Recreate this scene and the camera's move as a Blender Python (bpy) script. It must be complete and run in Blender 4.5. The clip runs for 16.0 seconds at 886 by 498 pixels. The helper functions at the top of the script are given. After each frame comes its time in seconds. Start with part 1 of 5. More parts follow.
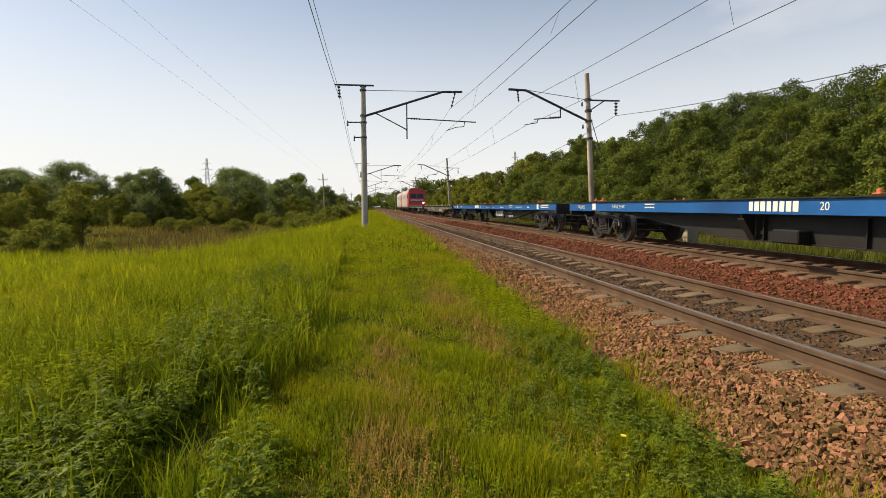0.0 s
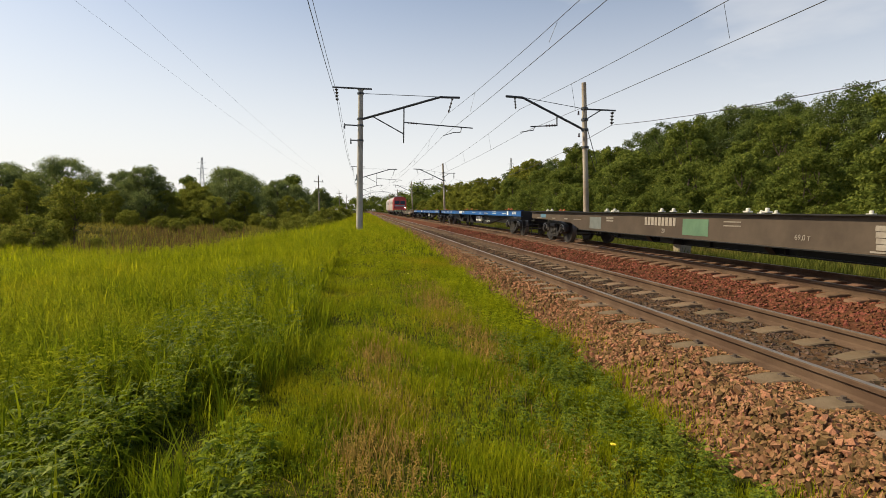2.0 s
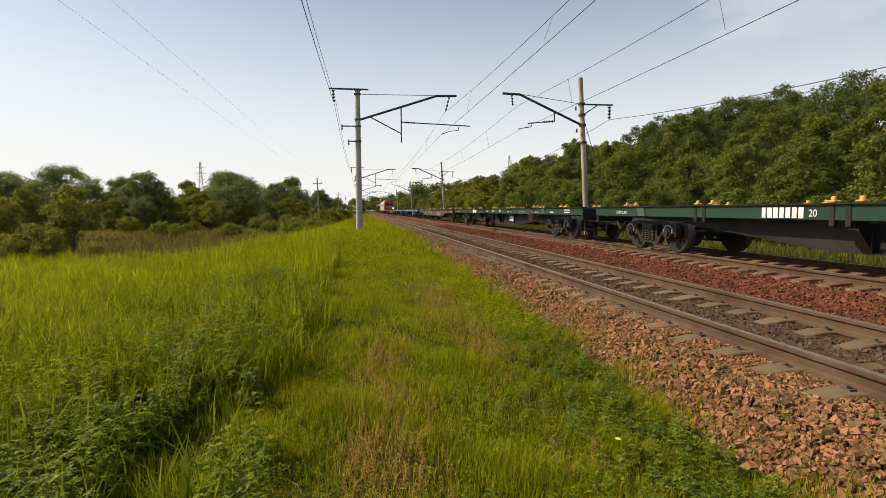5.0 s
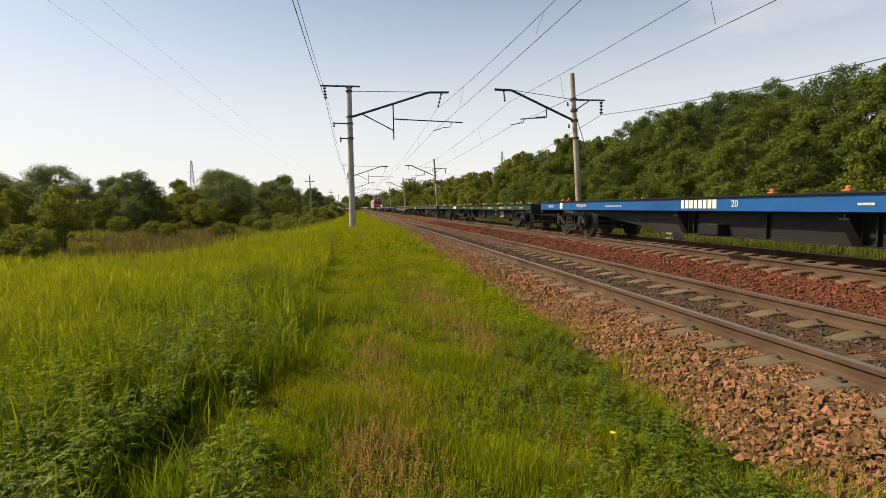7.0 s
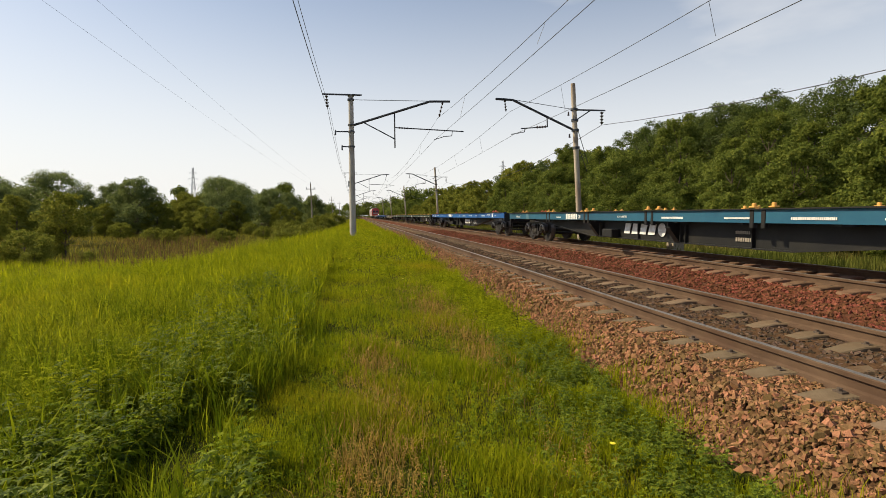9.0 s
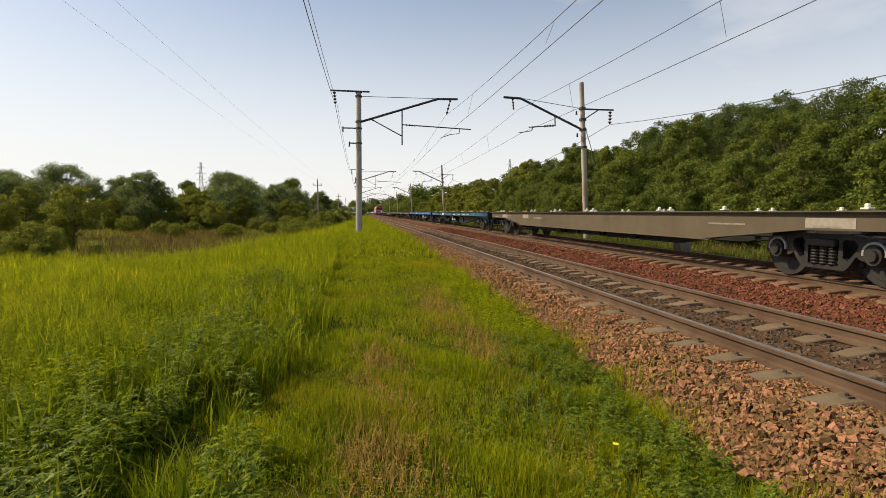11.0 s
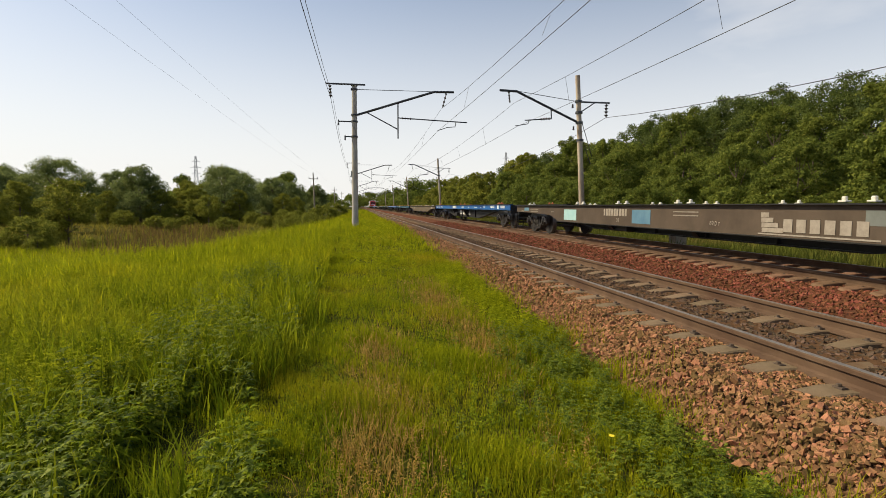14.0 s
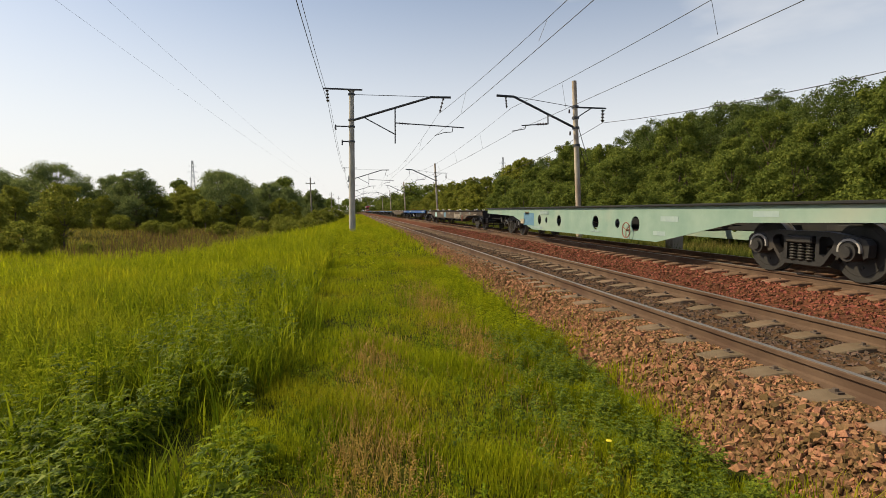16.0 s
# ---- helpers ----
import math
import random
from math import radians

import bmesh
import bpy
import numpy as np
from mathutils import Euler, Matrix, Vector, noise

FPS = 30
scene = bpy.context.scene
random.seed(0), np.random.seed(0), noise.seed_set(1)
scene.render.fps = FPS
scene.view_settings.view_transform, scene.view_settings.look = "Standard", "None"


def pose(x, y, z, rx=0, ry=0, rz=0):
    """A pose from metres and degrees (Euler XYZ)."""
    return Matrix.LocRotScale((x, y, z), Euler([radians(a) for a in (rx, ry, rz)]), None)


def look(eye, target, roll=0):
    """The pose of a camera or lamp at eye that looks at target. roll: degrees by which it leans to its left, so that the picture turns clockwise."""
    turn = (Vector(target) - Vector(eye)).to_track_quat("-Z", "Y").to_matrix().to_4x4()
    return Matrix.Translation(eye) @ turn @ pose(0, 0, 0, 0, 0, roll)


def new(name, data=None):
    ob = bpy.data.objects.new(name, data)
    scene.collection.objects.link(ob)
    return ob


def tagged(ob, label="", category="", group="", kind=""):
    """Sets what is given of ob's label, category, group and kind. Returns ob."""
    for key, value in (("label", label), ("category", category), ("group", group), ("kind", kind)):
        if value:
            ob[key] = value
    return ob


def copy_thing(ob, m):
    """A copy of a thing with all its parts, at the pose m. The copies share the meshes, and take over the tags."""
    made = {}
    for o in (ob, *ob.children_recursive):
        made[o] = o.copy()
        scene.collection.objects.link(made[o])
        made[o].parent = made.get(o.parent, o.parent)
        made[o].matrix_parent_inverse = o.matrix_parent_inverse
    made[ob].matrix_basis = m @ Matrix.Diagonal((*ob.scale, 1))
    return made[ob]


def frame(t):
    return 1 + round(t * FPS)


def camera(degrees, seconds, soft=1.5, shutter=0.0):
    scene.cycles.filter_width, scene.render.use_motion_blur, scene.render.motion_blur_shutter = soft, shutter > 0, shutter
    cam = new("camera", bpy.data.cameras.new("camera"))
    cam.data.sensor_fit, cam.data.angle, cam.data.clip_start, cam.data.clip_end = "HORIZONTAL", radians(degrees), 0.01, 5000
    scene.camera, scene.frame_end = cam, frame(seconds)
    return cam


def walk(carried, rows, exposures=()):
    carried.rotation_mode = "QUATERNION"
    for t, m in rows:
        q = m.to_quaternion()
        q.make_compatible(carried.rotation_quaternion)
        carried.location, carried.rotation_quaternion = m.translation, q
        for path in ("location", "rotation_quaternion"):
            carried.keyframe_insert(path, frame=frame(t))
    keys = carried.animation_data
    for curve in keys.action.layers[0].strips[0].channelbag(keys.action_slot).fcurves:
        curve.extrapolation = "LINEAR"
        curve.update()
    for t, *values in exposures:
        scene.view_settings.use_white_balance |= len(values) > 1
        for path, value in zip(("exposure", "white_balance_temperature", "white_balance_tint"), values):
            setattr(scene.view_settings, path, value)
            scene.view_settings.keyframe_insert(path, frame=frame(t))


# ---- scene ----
cam = camera(80.0, 16.0, soft=0.6)

# handheld turn about one standpoint: seconds, yaw, pitch, roll
TURNS = (
    (0, -8.193, -4.606, 0.300), (0.5, -8.638, -4.563, 0.252), (1, -8.324, -3.972, -0.213), (1.5, -8.259, -4.332, -0.577),
    (2, -8.738, -4.076, -1.040), (2.5, -8.296, -4.259, -0.737), (3, -8.053, -4.000, -0.302), (3.5, -8.463, -3.985, -0.162),
    (4, -8.447, -4.152, 0.368), (6.5, -9.415, -4.267, 0.327), (7, -9.521, -4.574, 0.895), (7.5, -9.753, -4.314, 0.912),
    (8, -9.482, -4.104, 0.791), (8.5, -9.177, -3.664, 0.501), (9, -9.466, -3.659, 0.497), (11.5, -8.765, -4.087, -0.433),
    (12, -9.242, -4.308, -0.322), (12.5, -9.074, -4.363, -0.294), (13, -9.025, -4.387, -0.306), (13.5, -8.875, -4.406, -0.285),
    (14, -9.205, -4.596, -0.156), (14.5, -9.378, -4.440, -0.214), (15, -9.277, -4.287, -0.160), (15.5, -9.385, -4.278, -0.090),
    (16, -9.521, -4.076, -0.182),
)
EYE_Z = 1.229
walk(cam, [(t, pose(0, 0, EYE_Z, 90 + p, r, y)) for t, y, p, r in TURNS], exposures=[(0, 0.26), (16, 0.26)])

# ---------------------------------------------------------------- light
SUN_TO = Vector((-1.1, 0.42, 1.0)).normalized()
CLOUD_TO = (0.658, 0.694, 0.294)
world = bpy.data.worlds.new("sky")
world.use_nodes = True
scene.world = world


def build_sky():
    nt = world.node_tree
    nt.nodes.clear()
    n, l = nt.nodes.new, nt.links.new
    out, bg = n("ShaderNodeOutputWorld"), n("ShaderNodeBackground")
    sky = n("ShaderNodeTexSky")
    sky.sky_type, sky.sun_disc = "NISHITA", False
    sky.sun_elevation = math.asin(SUN_TO.z)
    sky.sun_rotation = math.atan2(SUN_TO.x, SUN_TO.y)
    sky.air_density, sky.dust_density, sky.ozone_density = 1.0, 1.2, 1.2
    tc, sep = n("ShaderNodeTexCoord"), n("ShaderNodeSeparateXYZ")
    l(tc.outputs["Generated"], sep.inputs[0])
    # thin haze, thicker to the horizon, and a few soft clouds
    haze = n("ShaderNodeMapRange")
    haze.interpolation_type = "SMOOTHSTEP"
    haze.inputs["From Min"].default_value, haze.inputs["From Max"].default_value = 0.0, 0.46
    haze.inputs["To Min"].default_value, haze.inputs["To Max"].default_value = 0.88, 0.12
    l(sep.outputs["Z"], haze.inputs["Value"])
    mp = n("ShaderNodeMapping")
    mp.inputs["Scale"].default_value = (1.6, 1.6, 5.0)
    mp.inputs["Location"].default_value = (0.35, 0.1, 0.0)
    l(tc.outputs["Generated"], mp.inputs[0])
    cl = n("ShaderNodeTexNoise")
    cl.inputs["Scale"].default_value, cl.inputs["Detail"].default_value, cl.inputs["Roughness"].default_value = 1.5, 5.0, 0.5
    l(mp.outputs[0], cl.inputs["Vector"])
    cr = n("ShaderNodeMapRange")
    cr.interpolation_type = "SMOOTHSTEP"
    cr.inputs["From Min"].default_value, cr.inputs["From Max"].default_value = 0.45, 0.72
    cr.inputs["To Max"].default_value = 0.30
    l(cl.outputs[0], cr.inputs["Value"])
    # one large soft cloud above the wood, ragged by the same noise
    dot = n("ShaderNodeVectorMath")
    dot.operation = "DOT_PRODUCT"
    dot.inputs[1].default_value = CLOUD_TO
    l(tc.outputs["Generated"], dot.inputs[0])
    rag = n("ShaderNodeMath")
    rag.operation = "MULTIPLY_ADD"
    rag.inputs[1].default_value = 0.12
    l(cl.outputs[0], rag.inputs[0])
    l(dot.outputs["Value"], rag.inputs[2])
    cm = n("ShaderNodeMapRange")
    cm.interpolation_type = "SMOOTHSTEP"
    cm.inputs["From Min"].default_value, cm.inputs["From Max"].default_value = 1.012, 1.07
    cm.inputs["To Max"].default_value = 0.62
    l(rag.outputs[0], cm.inputs["Value"])
    both = n("ShaderNodeMath")
    both.operation = "MAXIMUM"
    l(cr.outputs[0], both.inputs[0])
    l(cm.outputs[0], both.inputs[1])
    mx = n("ShaderNodeMath")
    mx.operation = "MAXIMUM"
    l(haze.outputs[0], mx.inputs[0])
    l(both.outputs[0], mx.inputs[1])
    mul = n("ShaderNodeVectorMath")
    mul.operation = "SCALE"
    mul.inputs["Scale"].default_value = 0.105
    l(sky.outputs[0], mul.inputs[0])
    mix = n("ShaderNodeMix")
    mix.data_type = "RGBA"
    l(mx.outputs[0], mix.inputs[0])
    l(mul.outputs[0], mix.inputs[6])
    mix.inputs[7].default_value = (0.81, 0.797, 0.78, 1)
    l(mix.outputs[2], bg.inputs[0])
    bg.inputs[1].default_value = 1.0
    l(bg.outputs[0], out.inputs[0])


build_sky()
sun = new("sun", bpy.data.lights.new("sun", "SUN"))
sun.data.energy, sun.data.angle, sun.data.color = 5.0, radians(2.0), (1.0, 0.845, 0.56)
sun.matrix_world = look(SUN_TO * 100, (0, 0, 0))


# ---------------------------------------------------------------- materials
def mat(name, c1, c2, rough=0.8, metal=0.0, scale=3.0, bump=0.0, bump_scale=30.0, spread=0.0, c3=None, fine=0.0, trans=0.0, island=False, shine=0.5):
    """Noise between two colours, optional third in blotches, per-piece spread of value, fine relief."""
    m = bpy.data.materials.new(name)
    m.use_nodes = True
    nt = m.node_tree
    nt.nodes.clear()
    n, l = nt.nodes.new, nt.links.new
    out, bs = n("ShaderNodeOutputMaterial"), n("ShaderNodeBsdfPrincipled")
    geo = n("ShaderNodeNewGeometry")
    tc = n("ShaderNodeTexCoord")
    src = tc.outputs["Object"]
    t1 = n("ShaderNodeTexNoise")
    t1.inputs["Scale"].default_value, t1.inputs["Detail"].default_value, t1.inputs["Roughness"].default_value = scale, 6, 0.65
    l(src, t1.inputs["Vector"])
    ramp = n("ShaderNodeMapRange")
    ramp.inputs["From Min"].default_value, ramp.inputs["From Max"].default_value = 0.3, 0.7
    l(t1.outputs[0], ramp.inputs["Value"])
    mix = n("ShaderNodeMix")
    mix.data_type = "RGBA"
    mix.inputs[6].default_value, mix.inputs[7].default_value = (*c1, 1), (*c2, 1)
    l(ramp.outputs[0], mix.inputs[0])
    col = mix.outputs[2]
    if c3:
        t2 = n("ShaderNodeTexNoise")
        t2.inputs["Scale"].default_value, t2.inputs["Detail"].default_value = scale * 0.27, 4
        l(src, t2.inputs["Vector"])
        r2 = n("ShaderNodeMapRange")
        r2.inputs["From Min"].default_value, r2.inputs["From Max"].default_value = 0.5, 0.68
        l(t2.outputs[0], r2.inputs["Value"])
        m2 = n("ShaderNodeMix")
        m2.data_type = "RGBA"
        l(r2.outputs[0], m2.inputs[0])
        l(col, m2.inputs[6])
        m2.inputs[7].default_value = (*c3, 1)
        col = m2.outputs[2]
    if spread:
        if island:
            rnd = geo.outputs["Random Per Island"]
        else:
            rnd = n("ShaderNodeObjectInfo").outputs["Random"]
        hsv = n("ShaderNodeHueSaturation")
        mv = n("ShaderNodeMapRange")
        mv.inputs["To Min"].default_value, mv.inputs["To Max"].default_value = 1 - spread, 1 + spread
        l(rnd, mv.inputs["Value"])
        l(mv.outputs[0], hsv.inputs["Value"])
        mh = n("ShaderNodeMapRange")
        mh.inputs["To Min"].default_value, mh.inputs["To Max"].default_value = 0.5 + spread * 0.04, 0.5 - spread * 0.04
        l(rnd, mh.inputs["Value"])
        l(mh.outputs[0], hsv.inputs["Hue"])
        l(col, hsv.inputs["Color"])
        col = hsv.outputs[0]
    l(col, bs.inputs["Base Color"])
    bs.inputs["Roughness"].default_value, bs.inputs["Metallic"].default_value = rough, metal
    bs.inputs["Specular IOR Level"].default_value = shine
    if bump:
        tb = n("ShaderNodeTexNoise")
        tb.inputs["Scale"].default_value, tb.inputs["Detail"].default_value = bump_scale, 5
        l(src, tb.inputs["Vector"])
        b = n("ShaderNodeBump")
        b.inputs["Strength"].default_value, b.inputs["Distance"].default_value = bump, 0.02
        l(tb.outputs[0], b.inputs["Height"])
        l(b.outputs[0], bs.inputs["Normal"])
    if trans:
        tr, ms = n("ShaderNodeBsdfTranslucent"), n("ShaderNodeMixShader")
        l(col, tr.inputs[0])
        ms.inputs[0].default_value = trans
        l(bs.outputs[0], ms.inputs[1])
        l(tr.outputs[0], ms.inputs[2])
        l(ms.outputs[0], out.inputs[0])
    else:
        l(bs.outputs[0], out.inputs[0])
    return m


M = {}
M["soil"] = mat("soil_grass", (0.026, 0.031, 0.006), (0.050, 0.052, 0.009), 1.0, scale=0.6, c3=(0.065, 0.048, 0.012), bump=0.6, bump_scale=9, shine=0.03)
M["blade"] = mat("grass_blade", (0.15, 0.19, 0.007), (0.35, 0.37, 0.010), 0.8, scale=1.3, c3=(0.34, 0.30, 0.014), spread=0.4, island=True, trans=0.5, shine=0.03)
M["tall"] = mat("tall_grass_blade", (0.17, 0.21, 0.006), (0.37, 0.39, 0.010), 0.75, scale=0.9, c3=(0.36, 0.345, 0.014), spread=0.4, island=True, trans=0.54, shine=0.04)
M["tall_near"] = mat("deep_green_blade", (0.12, 0.165, 0.006), (0.21, 0.245, 0.009), 0.75, scale=1.1, c3=(0.28, 0.29, 0.013), spread=0.45, island=True, trans=0.5, shine=0.04)
M["verge"] = mat("dull_verge_blade", (0.085, 0.105, 0.018), (0.16, 0.175, 0.034), 0.8, scale=0.8, c3=(0.19, 0.16, 0.045), spread=0.4, island=True, trans=0.4, shine=0.04)
M["weed_bright"] = mat("yellow_green_weed_leaf", (0.22, 0.26, 0.008), (0.33, 0.36, 0.014), 0.8, scale=0.6, spread=0.4, island=True, trans=0.5, shine=0.03)
M["meadow"] = mat("olive_meadow_blade", (0.20, 0.20, 0.022), (0.28, 0.255, 0.034), 0.8, scale=0.12, c3=(0.27, 0.20, 0.045), spread=0.35, island=True, trans=0.4, shine=0.05)
M["weed_dark"] = mat("deep_green_weed_leaf", (0.075, 0.118, 0.010), (0.20, 0.25, 0.020), 0.6, scale=1.3, spread=0.6, island=True, trans=0.38, shine=0.14)
M["dry"] = mat("dry_grass", (0.31, 0.20, 0.045), (0.42, 0.285, 0.075), 0.85, scale=2.0, spread=0.4, island=True, trans=0.25, shine=0.05)
M["reed"] = mat("brown_reed", (0.13, 0.085, 0.03), (0.20, 0.135, 0.05), 0.85, scale=0.5, spread=0.35, island=True, trans=0.3, shine=0.05)
M["weed"] = mat("weed_leaf", (0.12, 0.172, 0.008), (0.205, 0.255, 0.014), 0.75, scale=1.5, spread=0.45, island=True, trans=0.4, shine=0.05)
M["flower"] = mat("yellow_petal", (0.75, 0.6, 0.02), (0.8, 0.68, 0.03), 0.6)
M["leaf_oak"] = mat("leaf_dark", (0.085, 0.118, 0.034), (0.13, 0.165, 0.048), 0.7, scale=0.35, spread=0.38, island=True, trans=0.4, shine=0.2)
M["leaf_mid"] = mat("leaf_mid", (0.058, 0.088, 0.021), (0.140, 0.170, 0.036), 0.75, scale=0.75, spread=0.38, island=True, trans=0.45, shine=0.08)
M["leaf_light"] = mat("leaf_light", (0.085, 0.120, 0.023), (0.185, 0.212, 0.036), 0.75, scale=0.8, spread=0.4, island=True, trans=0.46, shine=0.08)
# paler and bluer than leaf_oak: distance haze mixed into the leaf colour
M["leaf_field_hazed"] = mat("hazed_green_leaf", (0.135, 0.172, 0.058), (0.22, 0.255, 0.084), 0.8, scale=0.3, spread=0.35, island=True, trans=0.46, shine=0.06)
# leaf of the field bushes; also the haze-paled colour of far wood crowns
M["leaf_bush_and_haze"] = mat("olive_bush_and_haze_leaf", (0.155, 0.175, 0.026), (0.245, 0.25, 0.040), 0.8, scale=0.7, spread=0.4, island=True, trans=0.46, shine=0.05)
M["bark"] = mat("bark", (0.07, 0.05, 0.035), (0.13, 0.10, 0.07), 0.95, scale=4, bump=0.8, bump_scale=14)
M["stone"] = mat("ballast_stone", (0.140, 0.071, 0.032), (0.285, 0.162, 0.080), 0.95, scale=7, spread=0.55, island=True, shine=0.1)
M["stone_part"] = mat("ballast_stone_single", (0.140, 0.071, 0.032), (0.285, 0.162, 0.080), 0.95, scale=7, spread=0.55, shine=0.1)
M["bed"] = mat("ballast_bed", (0.07, 0.038, 0.020), (0.115, 0.064, 0.033), 1.0, scale=14, bump=1.0, bump_scale=26, shine=0.05)
M["bed_red"] = mat("rusty_ballast_bed", (0.085, 0.032, 0.017), (0.14, 0.055, 0.03), 1.0, scale=12, bump=1.0, bump_scale=24, c3=(0.08, 0.04, 0.025), shine=0.05)
M["stone_red"] = mat("rusty_stone", (0.115, 0.043, 0.023), (0.19, 0.075, 0.042), 0.95, scale=6, spread=0.5, island=True, shine=0.1)
M["stone_grey"] = mat("grey_stone", (0.06, 0.040, 0.028), (0.11, 0.077, 0.053), 0.95, scale=6, spread=0.5, island=True, shine=0.1)
M["sleeper"] = mat("concrete_sleeper", (0.145, 0.104, 0.067), (0.20, 0.147, 0.097), 0.95, scale=7, c3=(0.14, 0.085, 0.05), spread=0.18, bump=0.35, bump_scale=70, shine=0.08)
M["sleeper_red"] = mat("rust_stained_sleeper", (0.14, 0.082, 0.052), (0.20, 0.122, 0.08), 0.95, scale=7, c3=(0.10, 0.05, 0.03), spread=0.18, bump=0.35, bump_scale=70, shine=0.1)
M["rail_side"] = mat("rusty_rail", (0.068, 0.040, 0.025), (0.115, 0.072, 0.046), 0.85, scale=3, bump=0.15, bump_scale=40, c3=(0.065, 0.035, 0.022), shine=0.2)
M["rail_top"] = mat("polished_rail", (0.20, 0.17, 0.145), (0.27, 0.235, 0.20), 0.45, metal=0.6, scale=8)
M["clip"] = mat("rail_fastening", (0.055, 0.04, 0.03), (0.10, 0.07, 0.05), 0.8, scale=20)
M["concrete"] = mat("mast_concrete", (0.33, 0.30, 0.265), (0.43, 0.40, 0.355), 0.9, scale=2.5, c3=(0.26, 0.23, 0.20), bump=0.2, bump_scale=40)
M["concrete_warm"] = mat("mast_concrete_warm", (0.37, 0.31, 0.24), (0.46, 0.39, 0.31), 0.9, scale=2.5, c3=(0.30, 0.23, 0.17), bump=0.2, bump_scale=40)
M["steel"] = mat("dark_steel", (0.035, 0.038, 0.045), (0.065, 0.066, 0.07), 0.55, metal=0.3, scale=6)
M["insul"] = mat("brown_insulator", (0.03, 0.02, 0.018), (0.05, 0.03, 0.025), 0.25, scale=4)
M["wire"] = mat("weathered_wire", (0.045, 0.045, 0.05), (0.07, 0.07, 0.07), 0.6, metal=0.2, scale=2)
M["wood"] = mat("grey_pole_wood", (0.20, 0.17, 0.13), (0.28, 0.24, 0.19), 0.95, scale=3, bump=0.4)
M["lattice"] = mat("galvanised_lattice", (0.30, 0.31, 0.33), (0.38, 0.39, 0.41), 0.6, metal=0.2)
M["blue"] = mat("blue_wagon_paint", (0.006, 0.07, 0.26), (0.012, 0.10, 0.32), 0.45, scale=1.2, c3=(0.008, 0.05, 0.17), bump=0.05, bump_scale=12, shine=0.35)
M["teal"] = mat("teal_wagon_paint", (0.010, 0.07, 0.13), (0.02, 0.10, 0.165), 0.5, scale=1.2, c3=(0.012, 0.045, 0.08), bump=0.05, bump_scale=12, shine=0.35)
M["green"] = mat("green_wagon_paint", (0.009, 0.034, 0.021), (0.015, 0.048, 0.031), 0.5, scale=1.2, c3=(0.012, 0.03, 0.02), bump=0.05, bump_scale=12, shine=0.35)
M["brown"] = mat("faded_brown_paint", (0.052, 0.037, 0.026), (0.085, 0.062, 0.045), 0.7, scale=1.6, c3=(0.038, 0.026, 0.019), bump=0.08, bump_scale=14, shine=0.3)
M["olive"] = mat("dusty_olive_paint", (0.075, 0.056, 0.034), (0.10, 0.078, 0.05), 0.7, scale=1.4, c3=(0.05, 0.036, 0.025), bump=0.08, bump_scale=14, shine=0.3)
M["mint"] = mat("faded_mint_paint", (0.15, 0.235, 0.195), (0.215, 0.295, 0.245), 0.65, scale=1.4, c3=(0.27, 0.30, 0.245), bump=0.08, bump_scale=7, shine=0.3)
M["black"] = mat("black_underframe", (0.005, 0.005, 0.006), (0.011, 0.011, 0.010), 0.6, scale=2.5, c3=(0.018, 0.015, 0.012), bump=0.08, bump_scale=18, shine=0.35)
M["bogie"] = mat("dusty_bogie_steel", (0.010, 0.009, 0.009), (0.024, 0.021, 0.019), 0.55, scale=5, c3=(0.038, 0.030, 0.023), bump=0.2, bump_scale=30, shine=0.4)
M["wheel"] = mat("wheel_steel", (0.008, 0.007, 0.006), (0.018, 0.015, 0.013), 0.7, metal=0.0, scale=6)
M["tread"] = mat("bright_wheel_rim", (0.12, 0.11, 0.10), (0.18, 0.165, 0.15), 0.45, metal=0.6, scale=6)
M["white"] = mat("white_marking", (0.62, 0.62, 0.60), (0.75, 0.75, 0.73), 0.6, scale=9)
M["faded_white"] = mat("faded_marking", (0.20, 0.17, 0.14), (0.30, 0.265, 0.225), 0.75, scale=9)
M["patch_light"] = mat("pale_paint_patch", (0.20, 0.27, 0.27), (0.27, 0.34, 0.33), 0.65, scale=4)
M["patch_dull"] = mat("dull_paint_patch", (0.09, 0.10, 0.095), (0.13, 0.145, 0.14), 0.7, scale=4)
M["patch_cyan"] = mat("cyan_paint_patch", (0.24, 0.42, 0.45), (0.30, 0.48, 0.50), 0.65, scale=4)
M["patch_blue"] = mat("blue_paint_patch", (0.05, 0.13, 0.22), (0.09, 0.19, 0.27), 0.65, scale=4)
M["patch_green"] = mat("green_paint_patch", (0.06, 0.12, 0.07), (0.09, 0.17, 0.10), 0.65, scale=4)
M["rust"] = mat("rusty_red_iron", (0.16, 0.055, 0.035), (0.24, 0.10, 0.07), 0.8, scale=9)
M["lock_yellow"] = mat("yellow_lock", (0.55, 0.27, 0.05), (0.66, 0.36, 0.09), 0.6, scale=9)
M["lock_white"] = mat("white_lock", (0.5, 0.48, 0.42), (0.6, 0.58, 0.52), 0.6, scale=9)
M["lock_red"] = mat("orange_lock", (0.42, 0.09, 0.04), (0.5, 0.13, 0.05), 0.6, scale=9)
M["red"] = mat("red_loco_paint", (0.42, 0.030, 0.025), (0.50, 0.045, 0.035), 0.4, scale=1.5, c3=(0.36, 0.03, 0.03))
M["grey"] = mat("grey_loco_paint", (0.36, 0.35, 0.35), (0.44, 0.43, 0.42), 0.45, scale=1.5, c3=(0.30, 0.29, 0.28))
